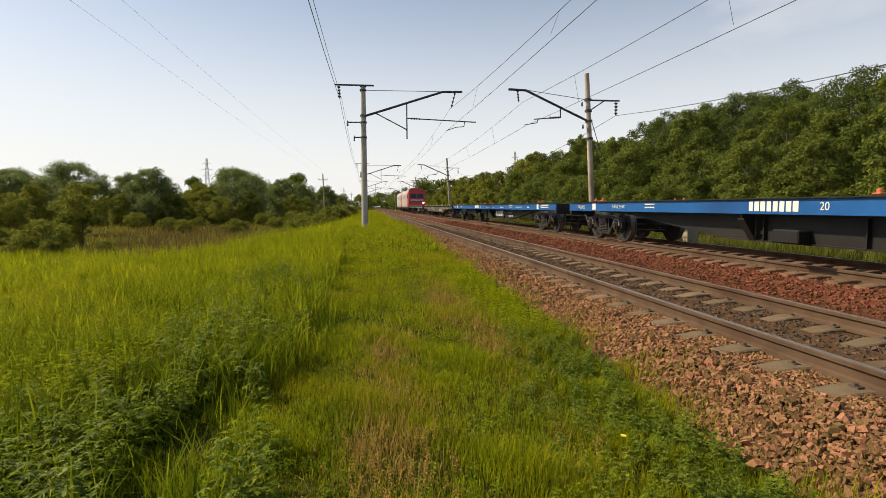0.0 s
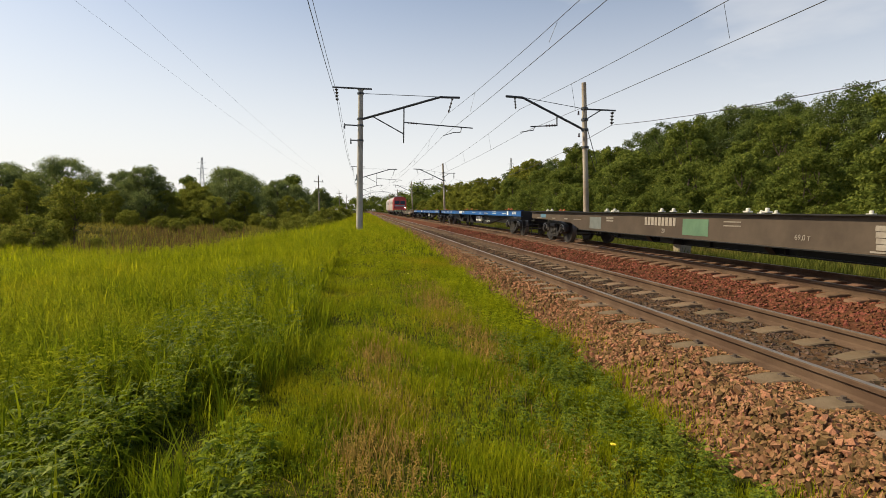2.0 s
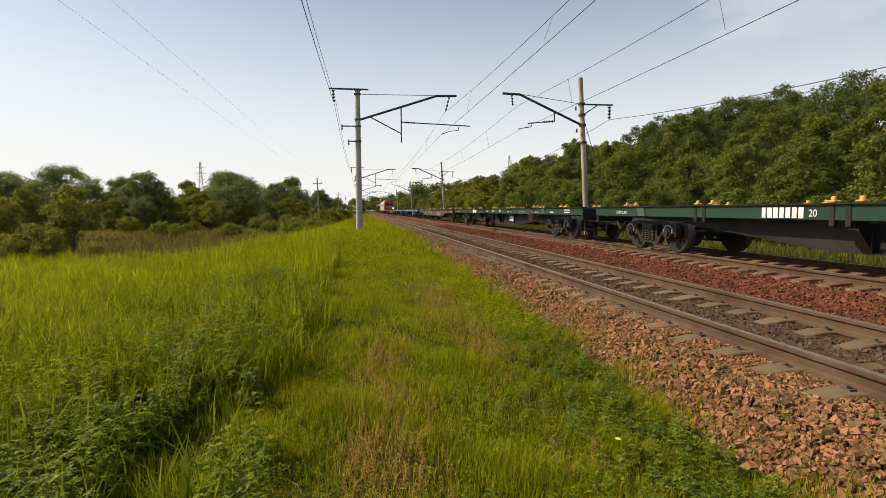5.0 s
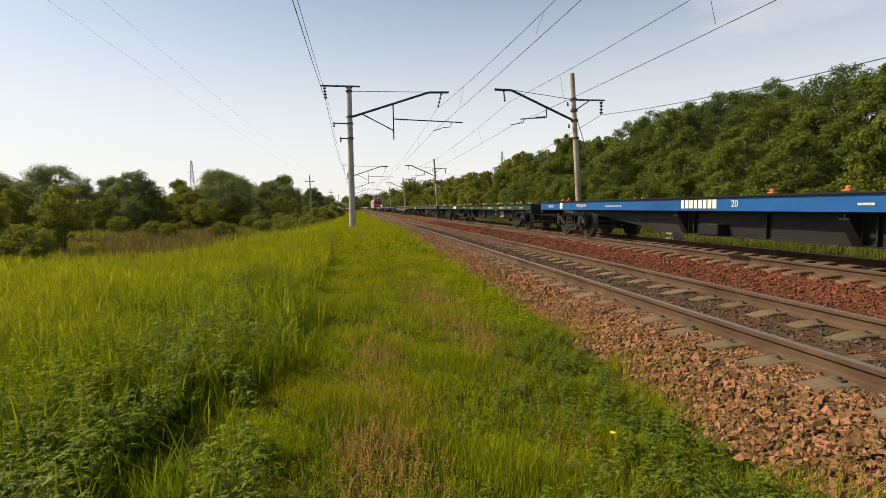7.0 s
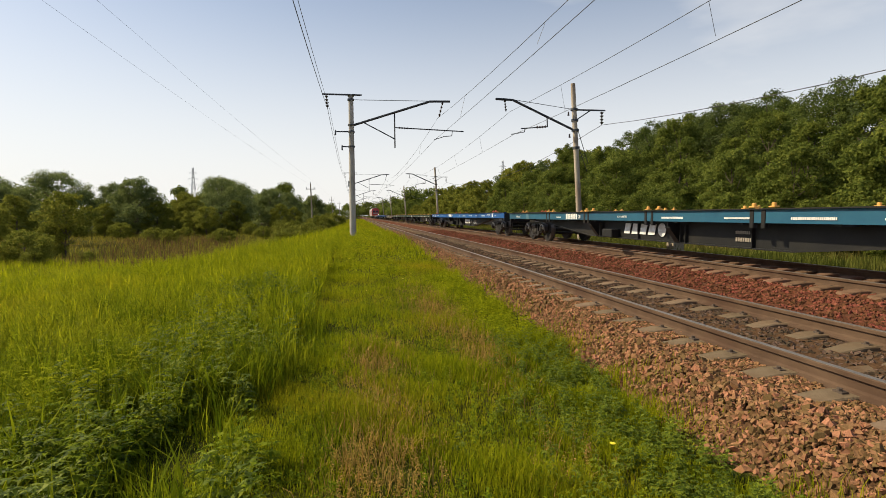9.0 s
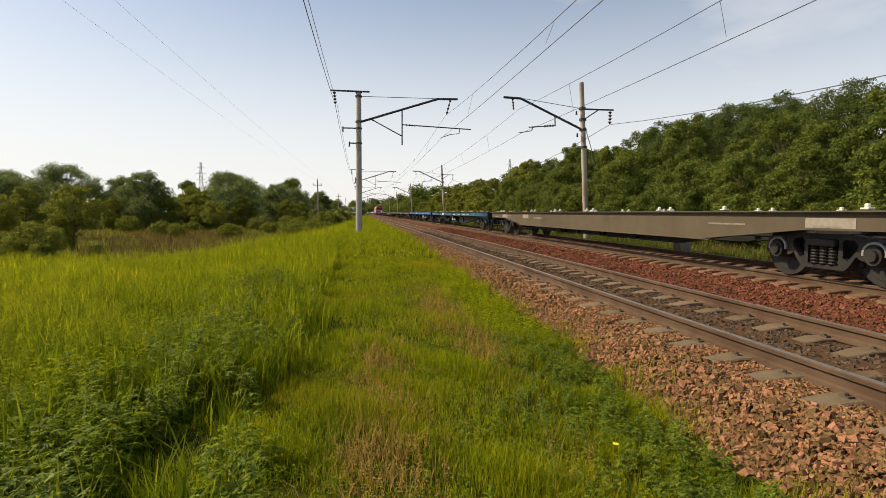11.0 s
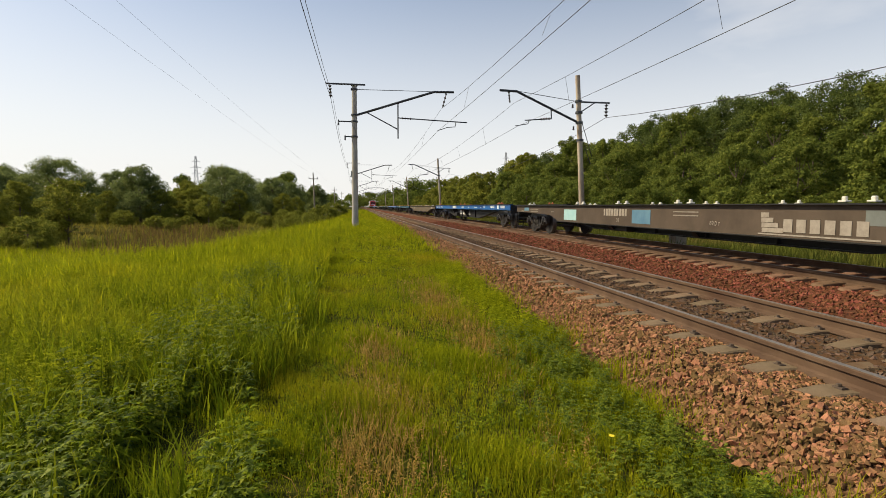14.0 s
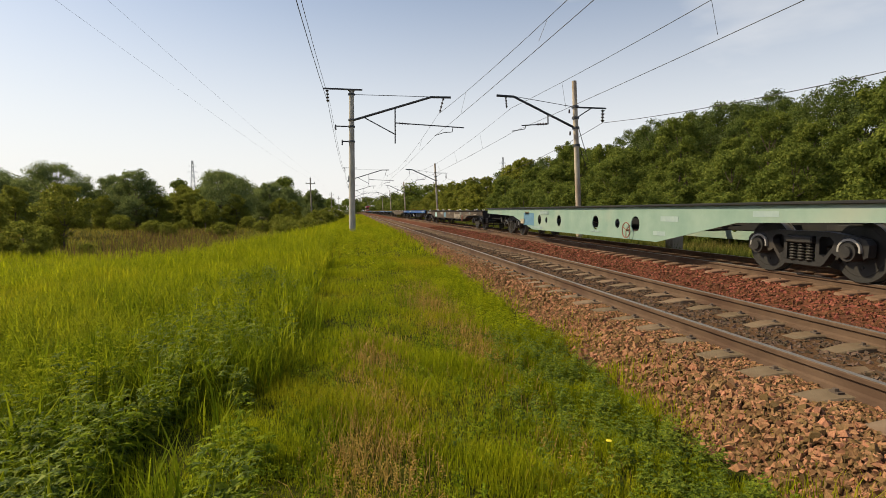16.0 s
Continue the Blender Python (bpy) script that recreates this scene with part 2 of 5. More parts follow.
M["roof"] = mat("loco_roof_grey", (0.22, 0.22, 0.23), (0.30, 0.30, 0.31), 0.6, scale=2)
M["glass"] = mat("dark_cab_glass", (0.02, 0.025, 0.03), (0.03, 0.035, 0.04), 0.08, scale=2)
M["plate_green"] = mat("pale_green_plate", (0.035, 0.075, 0.055), (0.055, 0.10, 0.075), 0.55, scale=4, shine=0.35)
M["plate_teal"] = mat("pale_teal_plate", (0.05, 0.13, 0.18), (0.08, 0.17, 0.22), 0.55, scale=4, shine=0.35)
M["liner"] = mat("bare_steel_liner", (0.26, 0.25, 0.24), (0.36, 0.34, 0.32), 0.5, metal=0.3, scale=9)
M["stub"] = mat("pale_concrete_post", (0.26, 0.215, 0.155), (0.33, 0.28, 0.21), 0.9, scale=5, bump=0.3, bump_scale=50)


def glow(name, colour, power):
    m = bpy.data.materials.new(name)
    m.use_nodes = True
    b = m.node_tree.nodes["Principled BSDF"]
    b.inputs["Emission Color"].default_value, b.inputs["Emission Strength"].default_value = (*colour, 1), power
    return m


M["lamp"] = glow("lit_marker_lamp", (1.0, 0.95, 0.85), 3.0)


# ---------------------------------------------------------------- mesh helpers
def mesh_np(name, verts, faces, material):
    """A mesh object from arrays of vertices and of equal-sided faces."""
    verts, faces = np.asarray(verts, np.float32), np.asarray(faces, np.int32)
    me = bpy.data.meshes.new(name)
    k = faces.shape[1]
    me.vertices.add(len(verts))
    me.vertices.foreach_set("co", verts.ravel())
    me.loops.add(faces.size)
    me.loops.foreach_set("vertex_index", faces.ravel())
    me.polygons.add(len(faces))
    me.polygons.foreach_set("loop_start", np.arange(0, faces.size, k, dtype=np.int32))
    me.polygons.foreach_set("use_smooth", np.zeros(len(faces), bool))
    me.update(calc_edges=True)
    me.validate()
    me.materials.append(material)
    return me


def bm_mesh(name, bm, *materials):
    me = bpy.data.meshes.new(name)
    bm.normal_update()
    bm.to_mesh(me)
    bm.free()
    for m in materials:
        me.materials.append(m)
    return me


def part(name, bm, material, parent, label="", at=None):
    """One mesh object under a thing or a part; bm is a bmesh or a mesh."""
    me = bm_mesh(name, bm, material) if isinstance(bm, bmesh.types.BMesh) else bm
    ob = new(name, me)
    ob.parent = parent
    if at is not None:
        ob.matrix_local = at
    if label:
        tagged(ob, label)
    return ob


def thing(name, label, category, m=None, group="", kind=""):
    ob = new(name)
    ob.empty_display_size = 0.2
    if m is not None:
        ob.matrix_world = m
    return tagged(ob, label, category, group, kind)


def box(bm, c, s, turn=None, bevel=0.0):
    m = Matrix.Translation(c) @ (turn.to_4x4() if turn else Matrix()) @ Matrix.Diagonal((*s, 1))
    r = bmesh.ops.create_cube(bm, size=1, matrix=m)
    if bevel:
        es = list({e for v in r["verts"] for e in v.link_edges})
        bmesh.ops.bevel(bm, geom=es, offset=bevel, segments=1, affect="EDGES")
    return bm


def cyl(bm, p0, p1, r0, r1=None, seg=10, caps=True):
    p0, p1 = Vector(p0), Vector(p1)
    d = p1 - p0
    m = Matrix.Translation((p0 + p1) / 2) @ d.to_track_quat("Z", "Y").to_matrix().to_4x4()
    bmesh.ops.create_cone(bm, cap_ends=caps, segments=seg, radius1=r0, radius2=r0 if r1 is None else r1, depth=d.length, matrix=m)
    return bm


def sweep(bm, profile, y0, y1):
    """A closed profile of (x, z) drawn out along y."""
    a = [bm.verts.new((x, y0, z)) for x, z in profile]
    b = [bm.verts.new((x, y1, z)) for x, z in profile]
    k = len(profile)
    for i in range(k):
        bm.faces.new((a[i], a[(i + 1) % k], b[(i + 1) % k], b[i]))
    bm.faces.new(a[::-1])
    bm.faces.new(b)
    bmesh.ops.recalc_face_normals(bm, faces=bm.faces)
    return bm


def plate(bm, outline, x, thick, holes=()):
    """A plate in the y-z plane with round holes (y, z, r), of a thickness along x."""
    loops = [[bm.verts.new((x, y, z)) for y, z in outline]]
    for hy, hz, r in holes:
        loops.append([bm.verts.new((x, hy + r * math.cos(a), hz + r * math.sin(a))) for a in [i * math.tau / 20 for i in range(20)]])
    edges = []
    for lp in loops:
        for i in range(len(lp)):
            edges.append(bm.edges.new((lp[i], lp[(i + 1) % len(lp)])))
    bmesh.ops.triangle_fill(bm, edges=edges, use_beauty=True)
    r = bmesh.ops.extrude_face_region(bm, geom=list(bm.faces))
    bmesh.ops.translate(bm, verts=[v for v in r["geom"] if isinstance(v, bmesh.types.BMVert)], vec=(thick, 0, 0))
    bmesh.ops.recalc_face_normals(bm, faces=bm.faces)
    return bm


def new_bm():
    return bmesh.new()


def smooth(a, b, x):
    t = np.clip((np.asarray(x, float) - a) / (b - a), 0, 1)
    return t * t * (3 - 2 * t)


rng = np.random.default_rng(7)

# ---------------------------------------------------------------- ground
NEAR_AXIS, FAR_AXIS, FAR_LIFT, GAUGE = 4.545, 8.635, 0.14, 1.57


def wobble(x, y, s, a):
    return a * (np.sin(x * s + 1.3) * np.cos(y * s * 0.8 + 0.4) + 0.5 * np.sin(x * s * 2.3 + y * s * 1.7))


def toe_x(y):
    """Foot of the ballast shoulder."""
    return 2.45 + 0.25 * smooth(3, 8, y) - 0.45 * smooth(16, 55, y)


def ground_z(x, y):
    """Height of the ground: field, grassy shoulder, ballast bed and the strip before the wood."""
    x, y = np.asarray(x, float), np.asarray(y, float)
    shelf = -0.52 + 0.50 * smooth(7, 34, y) - 0.07 * np.clip(-x, 0, 14) + wobble(x, y, 0.9, 0.03)
    crest = np.interp(y, (16.5, 18.5, 20, 21.6, 24, 31, 42), (-60, -21, -13, -9.4, -6.2, -4.0, -2.3))
    field = -2.35 + wobble(x, y, 0.11, 0.12) + 0.012 * np.clip(y - 60, 0, 200)
    z = field + (shelf - field) * smooth(crest - 4.5, crest + 0.5, x)
    bed = -0.190 + 0.14 * smooth(6.0, 7.0, x) + wobble(x, y, 3.1, 0.008)
    toe = toe_x(y)
    z = z + (bed - z) * smooth(toe, toe + 0.55, x)
    beyond = -0.45 + 0.035 * np.clip(x - 14, 0, 40) + wobble(x, y, 0.5, 0.05)
    return z + (beyond - z) * smooth(10.25, 11.3, x)


def build_ground():
    def axis(stops):
        out = []
        for a, b, d in stops:
            out += list(np.arange(a, b, d))
        return np.array(out + [stops[-1][1]])
    xs = axis([(-1500, -200, 130), (-200, -40, 16), (-40, -14, 2), (-14, 1.5, 0.5), (1.5, 12, 0.22), (12, 40, 2), (40, 200, 16), (200, 1500, 130)])
    ys = axis([(-300, -20, 28), (-20, 0, 2), (0, 30, 0.6), (30, 100, 2.5), (100, 300, 20), (300, 2500, 200)])
    gx, gy = np.meshgrid(xs, ys)
    v = np.stack([gx, gy, ground_z(gx, gy)], -1).reshape(-1, 3)
    nx = len(xs)
    i = (np.arange(len(ys) - 1)[:, None] * nx + np.arange(nx - 1)[None]).ravel()
    f = np.stack([i, i + 1, i + nx + 1, i + nx], 1)
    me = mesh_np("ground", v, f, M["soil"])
    me.materials.append(M["bed"])
    me.materials.append(M["bed_red"])
    cx, cy = v[f].mean(1)[:, 0], v[f].mean(1)[:, 1]
    toe = toe_x(cy)
    idx = np.where((cx > toe + 0.05) & (cx < 10.9), np.where(cx > 5.9, 2, 1), 0).astype(np.int32)
    me.polygons.foreach_set("material_index", idx)
    me.polygons.foreach_set("use_smooth", np.ones(len(f), bool))
    tagged(new("ground", me), "grassy embankment ground with brown and rusty ballast bed", "ground", kind="structure")


build_ground()

# ---------------------------------------------------------------- tracks
RAIL = [(-0.075, -0.18), (0.075, -0.18), (0.075, -0.165), (0.02, -0.145), (0.01, -0.125), (0.01, -0.055), (0.036, -0.042), (0.037, -0.010),
        (0.030, -0.002), (-0.030, -0.002), (-0.037, -0.010), (-0.036, -0.042), (-0.01, -0.055), (-0.01, -0.125), (-0.02, -0.145), (-0.075, -0.165)]


def sleeper_mesh(material):
    bm = new_bm()
    # long block, thicker under the rails, dipped in the middle, with sloping ends
    st = [(-1.35, 0.0, 0.10), (-1.28, 0.05, 0.13), (-1.05, 0.075, 0.14), (-0.55, 0.075, 0.135), (-0.25, 0.03, 0.115), (0.25, 0.03, 0.115), (0.55, 0.075, 0.135),
          (1.05, 0.075, 0.14), (1.28, 0.05, 0.13), (1.35, 0.0, 0.10)]
    rings = []
    for x, top, half in st:
        half *= 0.86
        z = -0.262 + top
        x *= 0.95
        rings.append([bm.verts.new(c) for c in ((x, -half - 0.02, -0.36), (x, half + 0.02, -0.36), (x, half, z - 0.012), (x, half - 0.015, z), (x, -half + 0.015, z), (x, -half, z - 0.012))])
    for a, b in zip(rings, rings[1:]):
        for i in range(6):
            bm.faces.new((a[i], a[(i + 1) % 6], b[(i + 1) % 6], b[i]))
    bm.faces.new(rings[0][::-1])
    bm.faces.new(rings[-1])
    bmesh.ops.recalc_face_normals(bm, faces=bm.faces)
    return bm_mesh("sleeper", bm, material)


PHASE = {False: 0.455, True: 0.301}
PITCH = {False: 0.593, True: 0.513}


def build_track(axis_x, lift, label, n_sleepers, red):
    root = thing("railway_track", label, "railway track", Matrix.Translation((axis_x, 0, lift)), kind="structure")
    for side in (-1, 1):
        bm = sweep(new_bm(), [(x + side * GAUGE / 2, z) for x, z in RAIL], -60, 700)
        part("rail", bm, M["rail_side"], root, "rust-brown steel rail")
        bm = new_bm()
        box(bm, (side * GAUGE / 2, 320, -0.0005), (0.058, 760, 0.003))
        part("rail_head", bm, M["rail_top"], root, "polished running surface")
    me = sleeper_mesh(M["sleeper_red" if red else "sleeper"])
    fast = new_bm()
    r = random.Random(3)
    for i in range(n_sleepers):
        y = PHASE[red] + (i - 10) * PITCH[red]
        m = pose(r.uniform(-0.02, 0.02), y, r.uniform(0.026, 0.042) + 0.025 * red, 0, 0, r.uniform(-1.2, 1.2))
        part("sleeper", me, None, root, at=m)
        if y < 60:
            for side in (-1, 1):
                for k in (-1, 1):
                    box(fast, (side * GAUGE / 2 + k * 0.11, y, -0.155), (0.06, 0.085, 0.03))
                    if y < 28:
                        cyl(fast, (side * GAUGE / 2 + k * 0.12, y, -0.14), (side * GAUGE / 2 + k * 0.12, y, -0.118), 0.02, seg=6)
    tagged(part("rail_fastenings", fast, M["clip"], root, "dark rusty bolts and clips"), kind="stuff")
    return root


near_track = build_track(NEAR_AXIS, 0, "railway track on pale concrete sleepers in brown ballast", 260, False)
far_track = build_track(FAR_AXIS, FAR_LIFT, "railway track carrying the train on rusty ballast", 240, True)

# ---------------------------------------------------------------- overhead line
def insulator(bm, p0, p1, n=4, r=0.085):
    p0, p1 = Vector(p0), Vector(p1)
    cyl(bm, p0, p1, 0.025, seg=6)
    for i in range(n):
        a = p0.lerp(p1, (i + 0.3) / n)
        b = p0.lerp(p1, (i + 0.75) / n)
        cyl(bm, a, b, r, r * 0.45, seg=10)
    return bm


def tubes(points, r, seg=8):
    bm = new_bm()
    for a, b in zip(points, points[1:]):
        cyl(bm, a, b, r, seg=seg)
    return bm


def left_mast(y, full=True):
    """Concrete mast on the grassy side with a bent bracket over the near track; x is measured from the near axis at 4.535."""
    g = float(ground_z(-0.15, y))
    root = thing("catenary_mast", "grey round concrete catenary mast with bent steel bracket in the grass", "catenary mast", Matrix.Translation((0, y, 0)), "catenary masts")
    part("pole", cyl(new_bm(), (-0.13, 0, g - 0.3), (-0.10, 0, 8.45), 0.20, 0.145, 20), M["concrete"], root)
    part("pole_cap", cyl(new_bm(), (-0.10, 0, 8.43), (-0.10, 0, 8.52), 0.16, 0.13, 16), M["concrete"], root)
    part("bracket_arm", tubes([(0.03, 0, 6.75), (4.75, 0, 8.29), (6.0, 0, 8.32)], 0.07), M["steel"], root, "dark bent steel bracket arm")
    part("tie_rod", tubes([(0.03, 0, 8.27), (4.75, 0, 8.31)], 0.018, 6), M["steel"], root)
    part("drop_post", tubes([(2.53, 0, 7.56), (2.53, 0, 5.40)], 0.04), M["steel"], root)
    part("strut", tubes([(0.62, 0, 6.93), (2.53, 0, 5.95)], 0.035), M["steel"], root)
    part("registration_tube", tubes([(2.53, 0, 6.65), (6.86, 0, 6.48)], 0.035), M["steel"], root)
    part("steady_arm", tubes([(6.15, 0, 6.5), (6.1, 0, 6.2), (5.6, 0, 6.15), (4.99, 0, 5.94)], 0.022, 6), M["steel"], root)
    bm = insulator(new_bm(), (5.55, 0, 8.28), (5.3, 0, 7.35), 4, 0.075)
    part("insulator_string", bm, M["insul"], root, "brown disc insulator string")
    part("registration_insulator", insulator(new_bm(), (2.75, 0, 6.64), (3.4, 0, 6.61), 4, 0.075), M["insul"], root)
    bm = new_bm()
    box(bm, (-0.62, 0, 8.56), (2.35, 0.09, 0.09), bevel=0.01)
    box(bm, (-0.1, 0, 8.53), (0.4, 0.36, 0.06))
    part("crossarm", bm, M["steel"], root)
    part("feeder_insulator", insulator(new_bm(), (-1.55, 0, 8.5), (-1.5, 0, 7.75), 4, 0.11), M["insul"], root)
    for z, w in ((6.35, 1.0), (5.45, 0.62)):
        bm = new_bm()
        box(bm, (-0.1 - w / 2, 0, z), (w, 0.06, 0.07))
        cyl(bm, (-0.1 - w + 0.04, 0, z - 0.22), (-0.1 - w + 0.04, 0, z + 0.1), 0.05, 0.03, 8)
        part("side_bracket", bm, M["steel"], root)
    for z in (6.75, 8.27, 6.35, 5.45):
        part("clamp_band", cyl(new_bm(), (-0.11, 0, z - 0.05), (-0.11, 0, z + 0.05), 0.205, 0.2, 16), M["steel"], root)
    if full:
        bm = new_bm()
        box(bm, (-0.33, -0.05, 3.2), (0.05, 0.05, 0.35))
        part("cable_box", bm, M["steel"], root)
    return root


def right_mast(y):
    """Mast beyond the far track, its bracket reaching back over it."""
    root = thing("catenary_mast", "weathered concrete catenary mast with bent bracket beside the wood", "catenary mast", Matrix.Translation((0, y, 0)), "catenary masts")
    g = float(ground_z(12.4, y))
    part("pole", cyl(new_bm(), (12.52, 0, g - 0.3), (11.98, 0, 8.4), 0.165, 0.125, 20), M["concrete_warm"], root)
    part("bracket_arm", tubes([(12.1, 0, 5.85), (8.55, 0, 7.42), (7.6, 0, 7.45)], 0.065), M["steel"], root, "dark bent steel bracket arm")
    part("tie_rod", tubes([(12.0, 0, 7.0), (8.55, 0, 7.44)], 0.016, 6), M["steel"], root)
    part("drop_post", tubes([(10.5, 0, 6.56), (10.52, 0, 6.0)], 0.035), M["steel"], root)
    part("registration_tube", tubes([(10.52, 0, 6.03), (9.02, 0, 5.9)], 0.03), M["steel"], root)
    part("steady_arm", tubes([(9.25, 0, 5.92), (9.2, 0, 5.72), (8.46, 0, 5.58)], 0.022, 6), M["steel"], root)
    part("registration_insulator", insulator(new_bm(), (10.45, 0, 6.03), (9.85, 0, 5.98), 4, 0.08), M["insul"], root)
    part("insulator_string", insulator(new_bm(), (8.1, 0, 7.4), (8.17, 0, 6.8), 4, 0.07), M["insul"], root)
    bm = new_bm()
    box(bm, (12.95, 0, 6.98), (1.9, 0.08, 0.08), bevel=0.01)
    cyl(bm, (12.15, 0, 6.4), (13.0, 0, 6.95), 0.03, seg=6)
    part("feeder_bracket", bm, M["steel"], root)
    part("feeder_insulator", insulator(new_bm(), (13.7, 0, 6.92), (13.7, 0, 6.2), 4, 0.11), M["insul"], root)
    part("stay_wire", tubes([(12.15, 0, 6.3), (13.6, 1.5, 4.2)], 0.02, 5), M["wire"], root)
    part("stay_wire", tubes([(12.2, 0, 5.3), (13.4, 1.2, 3.7)], 0.02, 5), M["wire"], root)
    for z in (5.85, 7.0, 6.4, 4.9):
        x = 12.52 - 0.54 * (z + 0.4) / 8.8
        part("clamp_band", cyl(new_bm(), (x, 0, z - 0.06), (x, 0, z + 0.06), 0.2, 0.195, 16), M["steel"], root)
    for z in (5.5, 6.7):
        x = 12.45 - 0.54 * (z + 0.4) / 8.8
        part("pin_insulator", cyl(new_bm(), (x - 0.28, 0, z - 0.05), (x - 0.28, 0, z + 0.16), 0.06, 0.04, 8), M["insul"], root)
    return root


LEFT_Y = [33 + 59 * i for i in range(-1, 5)]
RIGHT_Y = [28 + 51 * i for i in range(-1, 5)]
for yy in LEFT_Y[1:]:
    left_mast(yy, yy < 40)
for yy in RIGHT_Y[1:]:
    right_mast(yy)


def wire(name, label, x, z, stops, sag, r=0.009, n=14):
    """One wire hung from support to support along the track."""
    cu = bpy.data.curves.new(name, "CURVE")
    cu.dimensions, cu.bevel_depth, cu.bevel_resolution = "3D", r, 1
    pts = []
    for a, b in zip(stops, stops[1:]):
        for i in range(n):
            u = i / n
            pts.append((x, a + (b - a) * u, z - 4 * sag * u * (1 - u)))
    pts.append((x, stops[-1], z))
    sp = cu.splines.new("POLY")
    sp.points.add(len(pts) - 1)
    for p, c in zip(sp.points, pts):
        p.co = (*c, 1)
    dg = bpy.context.evaluated_depsgraph_get()
    tmp = new("tmp", cu)
    dg.update()
    me = bpy.data.meshes.new_from_object(tmp.evaluated_get(dg))
    bpy.data.objects.remove(tmp)
    me.materials.clear()
    me.materials.append(M["wire"])
    me.name = name
    return tagged(new(name, me), label, "overhead wire", "overhead wires")


def droppers(name, x0, z0, x1, z1, sag, stops):
    bm = new_bm()
    for a, b in zip(stops, stops[1:]):
        for u in (0.14, 0.32, 0.5, 0.68, 0.86):
            y = a + (b - a) * u
            cyl(bm, (x0, y, z0 - 4 * sag * u * (1 - u)), (x1, y, z1), 0.006, seg=5)
    return tagged(new(name, bm_mesh(name, bm, M["wire"])), "thin vertical dropper wires between messenger and contact wire", "dropper wires", kind="stuff")


wire("messenger_wire", "dark messenger wire sagging above the near track", 5.22, 7.28, LEFT_Y, 0.94, 0.009)
wire("contact_wire", "dark contact wire above the near track", 5.0, 5.92, LEFT_Y, 0.27, 0.009)
droppers("dropper_wires", 5.22, 7.28, 5.0, 5.86, 0.98, LEFT_Y)
wire("messenger_wire", "dark messenger wire sagging above the far track", 8.4, 6.80, RIGHT_Y, 0.63)
wire("contact_wire", "dark contact wire above the far track", 8.6, 5.57, RIGHT_Y, 0.27)
droppers("dropper_wires", 8.4, 6.80, 8.6, 5.45, 0.63, RIGHT_Y)
wire("feeder_wire", "thick dark feeder wire on the grassy side masts", -1.5, 7.72, LEFT_Y, 0.95, 0.013)
wire("feeder_wire", "thin dark feeder wire on the grassy side masts", -1.38, 7.72, LEFT_Y, 0.9, 0.009)
wire("feeder_wire", "dark feeder wire on the wood side masts", 13.7, 6.18, RIGHT_Y, 1.49, 0.014)


def line_pole(x, y, h):
    g = float(ground_z(x, y))
    root = thing("utility_pole", "grey wooden utility pole with a short crossarm in the field", "utility pole", Matrix.Translation((x, y, g)), "utility poles")
    part("pole", cyl(new_bm(), (0.25, 0, -0.2), (0, 0, h), 0.16, 0.1, 12), M["wood"], root)
    bm = new_bm()
    box(bm, (0.02, 0.1, h - 1.0), (1.7, 0.1, 0.12))
    part("crossarm", bm, M["wood"], root)
    for dx in (-0.75, 0.75):
        part("pin_insulator", cyl(new_bm(), (dx, 0.1, h - 0.95), (dx, 0.1, h - 0.65), 0.06, 0.04, 8), M["lattice"], root)
    part("pin_insulator", cyl(new_bm(), (0, 0, h), (0, 0, h + 0.25), 0.06, 0.04, 8), M["lattice"], root)


for i, yy in enumerate((100, 190, 280)):
    line_pole(-7.9, yy, 9.2 if i == 0 else 8.6)
for dx in (-0.75, 0.75):
    wire("power_wire", "thin grey power wire between the field poles", -7.75 + dx, 7.4, [10, 100, 190, 280], 0.3, 0.003)


def pylon(x, y, h):
    root = thing("lattice_pylon", "distant grey steel lattice power pylon above the trees", "power pylon", Matrix.Translation((x, y, -2.5)), "lattice pylons")
    bm = new_bm()
    levels = [0, 0.16, 0.32, 0.46, 0.58, 0.68, 0.77, 0.85, 0.92, 1.0]
    w = lambda u: (1 - u) ** 1.3 * h * 0.06 + 0.5
    for a, b in zip(levels, levels[1:]):
        ca = [Vector((sx * w(a), sy * w(a), a * h)) for sx, sy in ((-1, -1), (1, -1), (1, 1), (-1, 1))]
        cb = [Vector((sx * w(b), sy * w(b), b * h)) for sx, sy in ((-1, -1), (1, -1), (1, 1), (-1, 1))]
        for i in range(4):
            cyl(bm, ca[i], cb[i], 0.13, seg=5)
            cyl(bm, ca[i], cb[(i + 1) % 4], 0.08, seg=4)
            cyl(bm, ca[(i + 1) % 4], cb[i], 0.08, seg=4)
    part("tower", bm, M["lattice"], root)
    for u, half in ((0.68, 3.4), (0.79, 4.2), (0.9, 3.2)):
        bm = new_bm()
        for s in (-1, 1):
            cyl(bm, (0, 0, u * h), (s * half, 0, u * h), 0.11, seg=5)
            cyl(bm, (0, 0, u * h + 1.3), (s * half, 0, u * h), 0.09, seg=5)
        part("crossarm", bm, M["lattice"], root)


pylon(-132, 470, 45)
pylon(134, 470, 53)


def concrete_stub(x, y):
    root = thing("marker_post", "pale square concrete marker post beyond the far track", "marker post", Matrix.Translation((x, y, float(ground_z(x, y)))))
    bm = new_bm()
    box(bm, (0, 0, 0.28), (0.42, 0.42, 0.95), bevel=0.02)
    part("post", bm, M["stub"], root)


concrete_stub(11.0, 16.8)


# ---------------------------------------------------------------- rolling stock
WHEEL_R = 0.4785
WHEELSETS = []


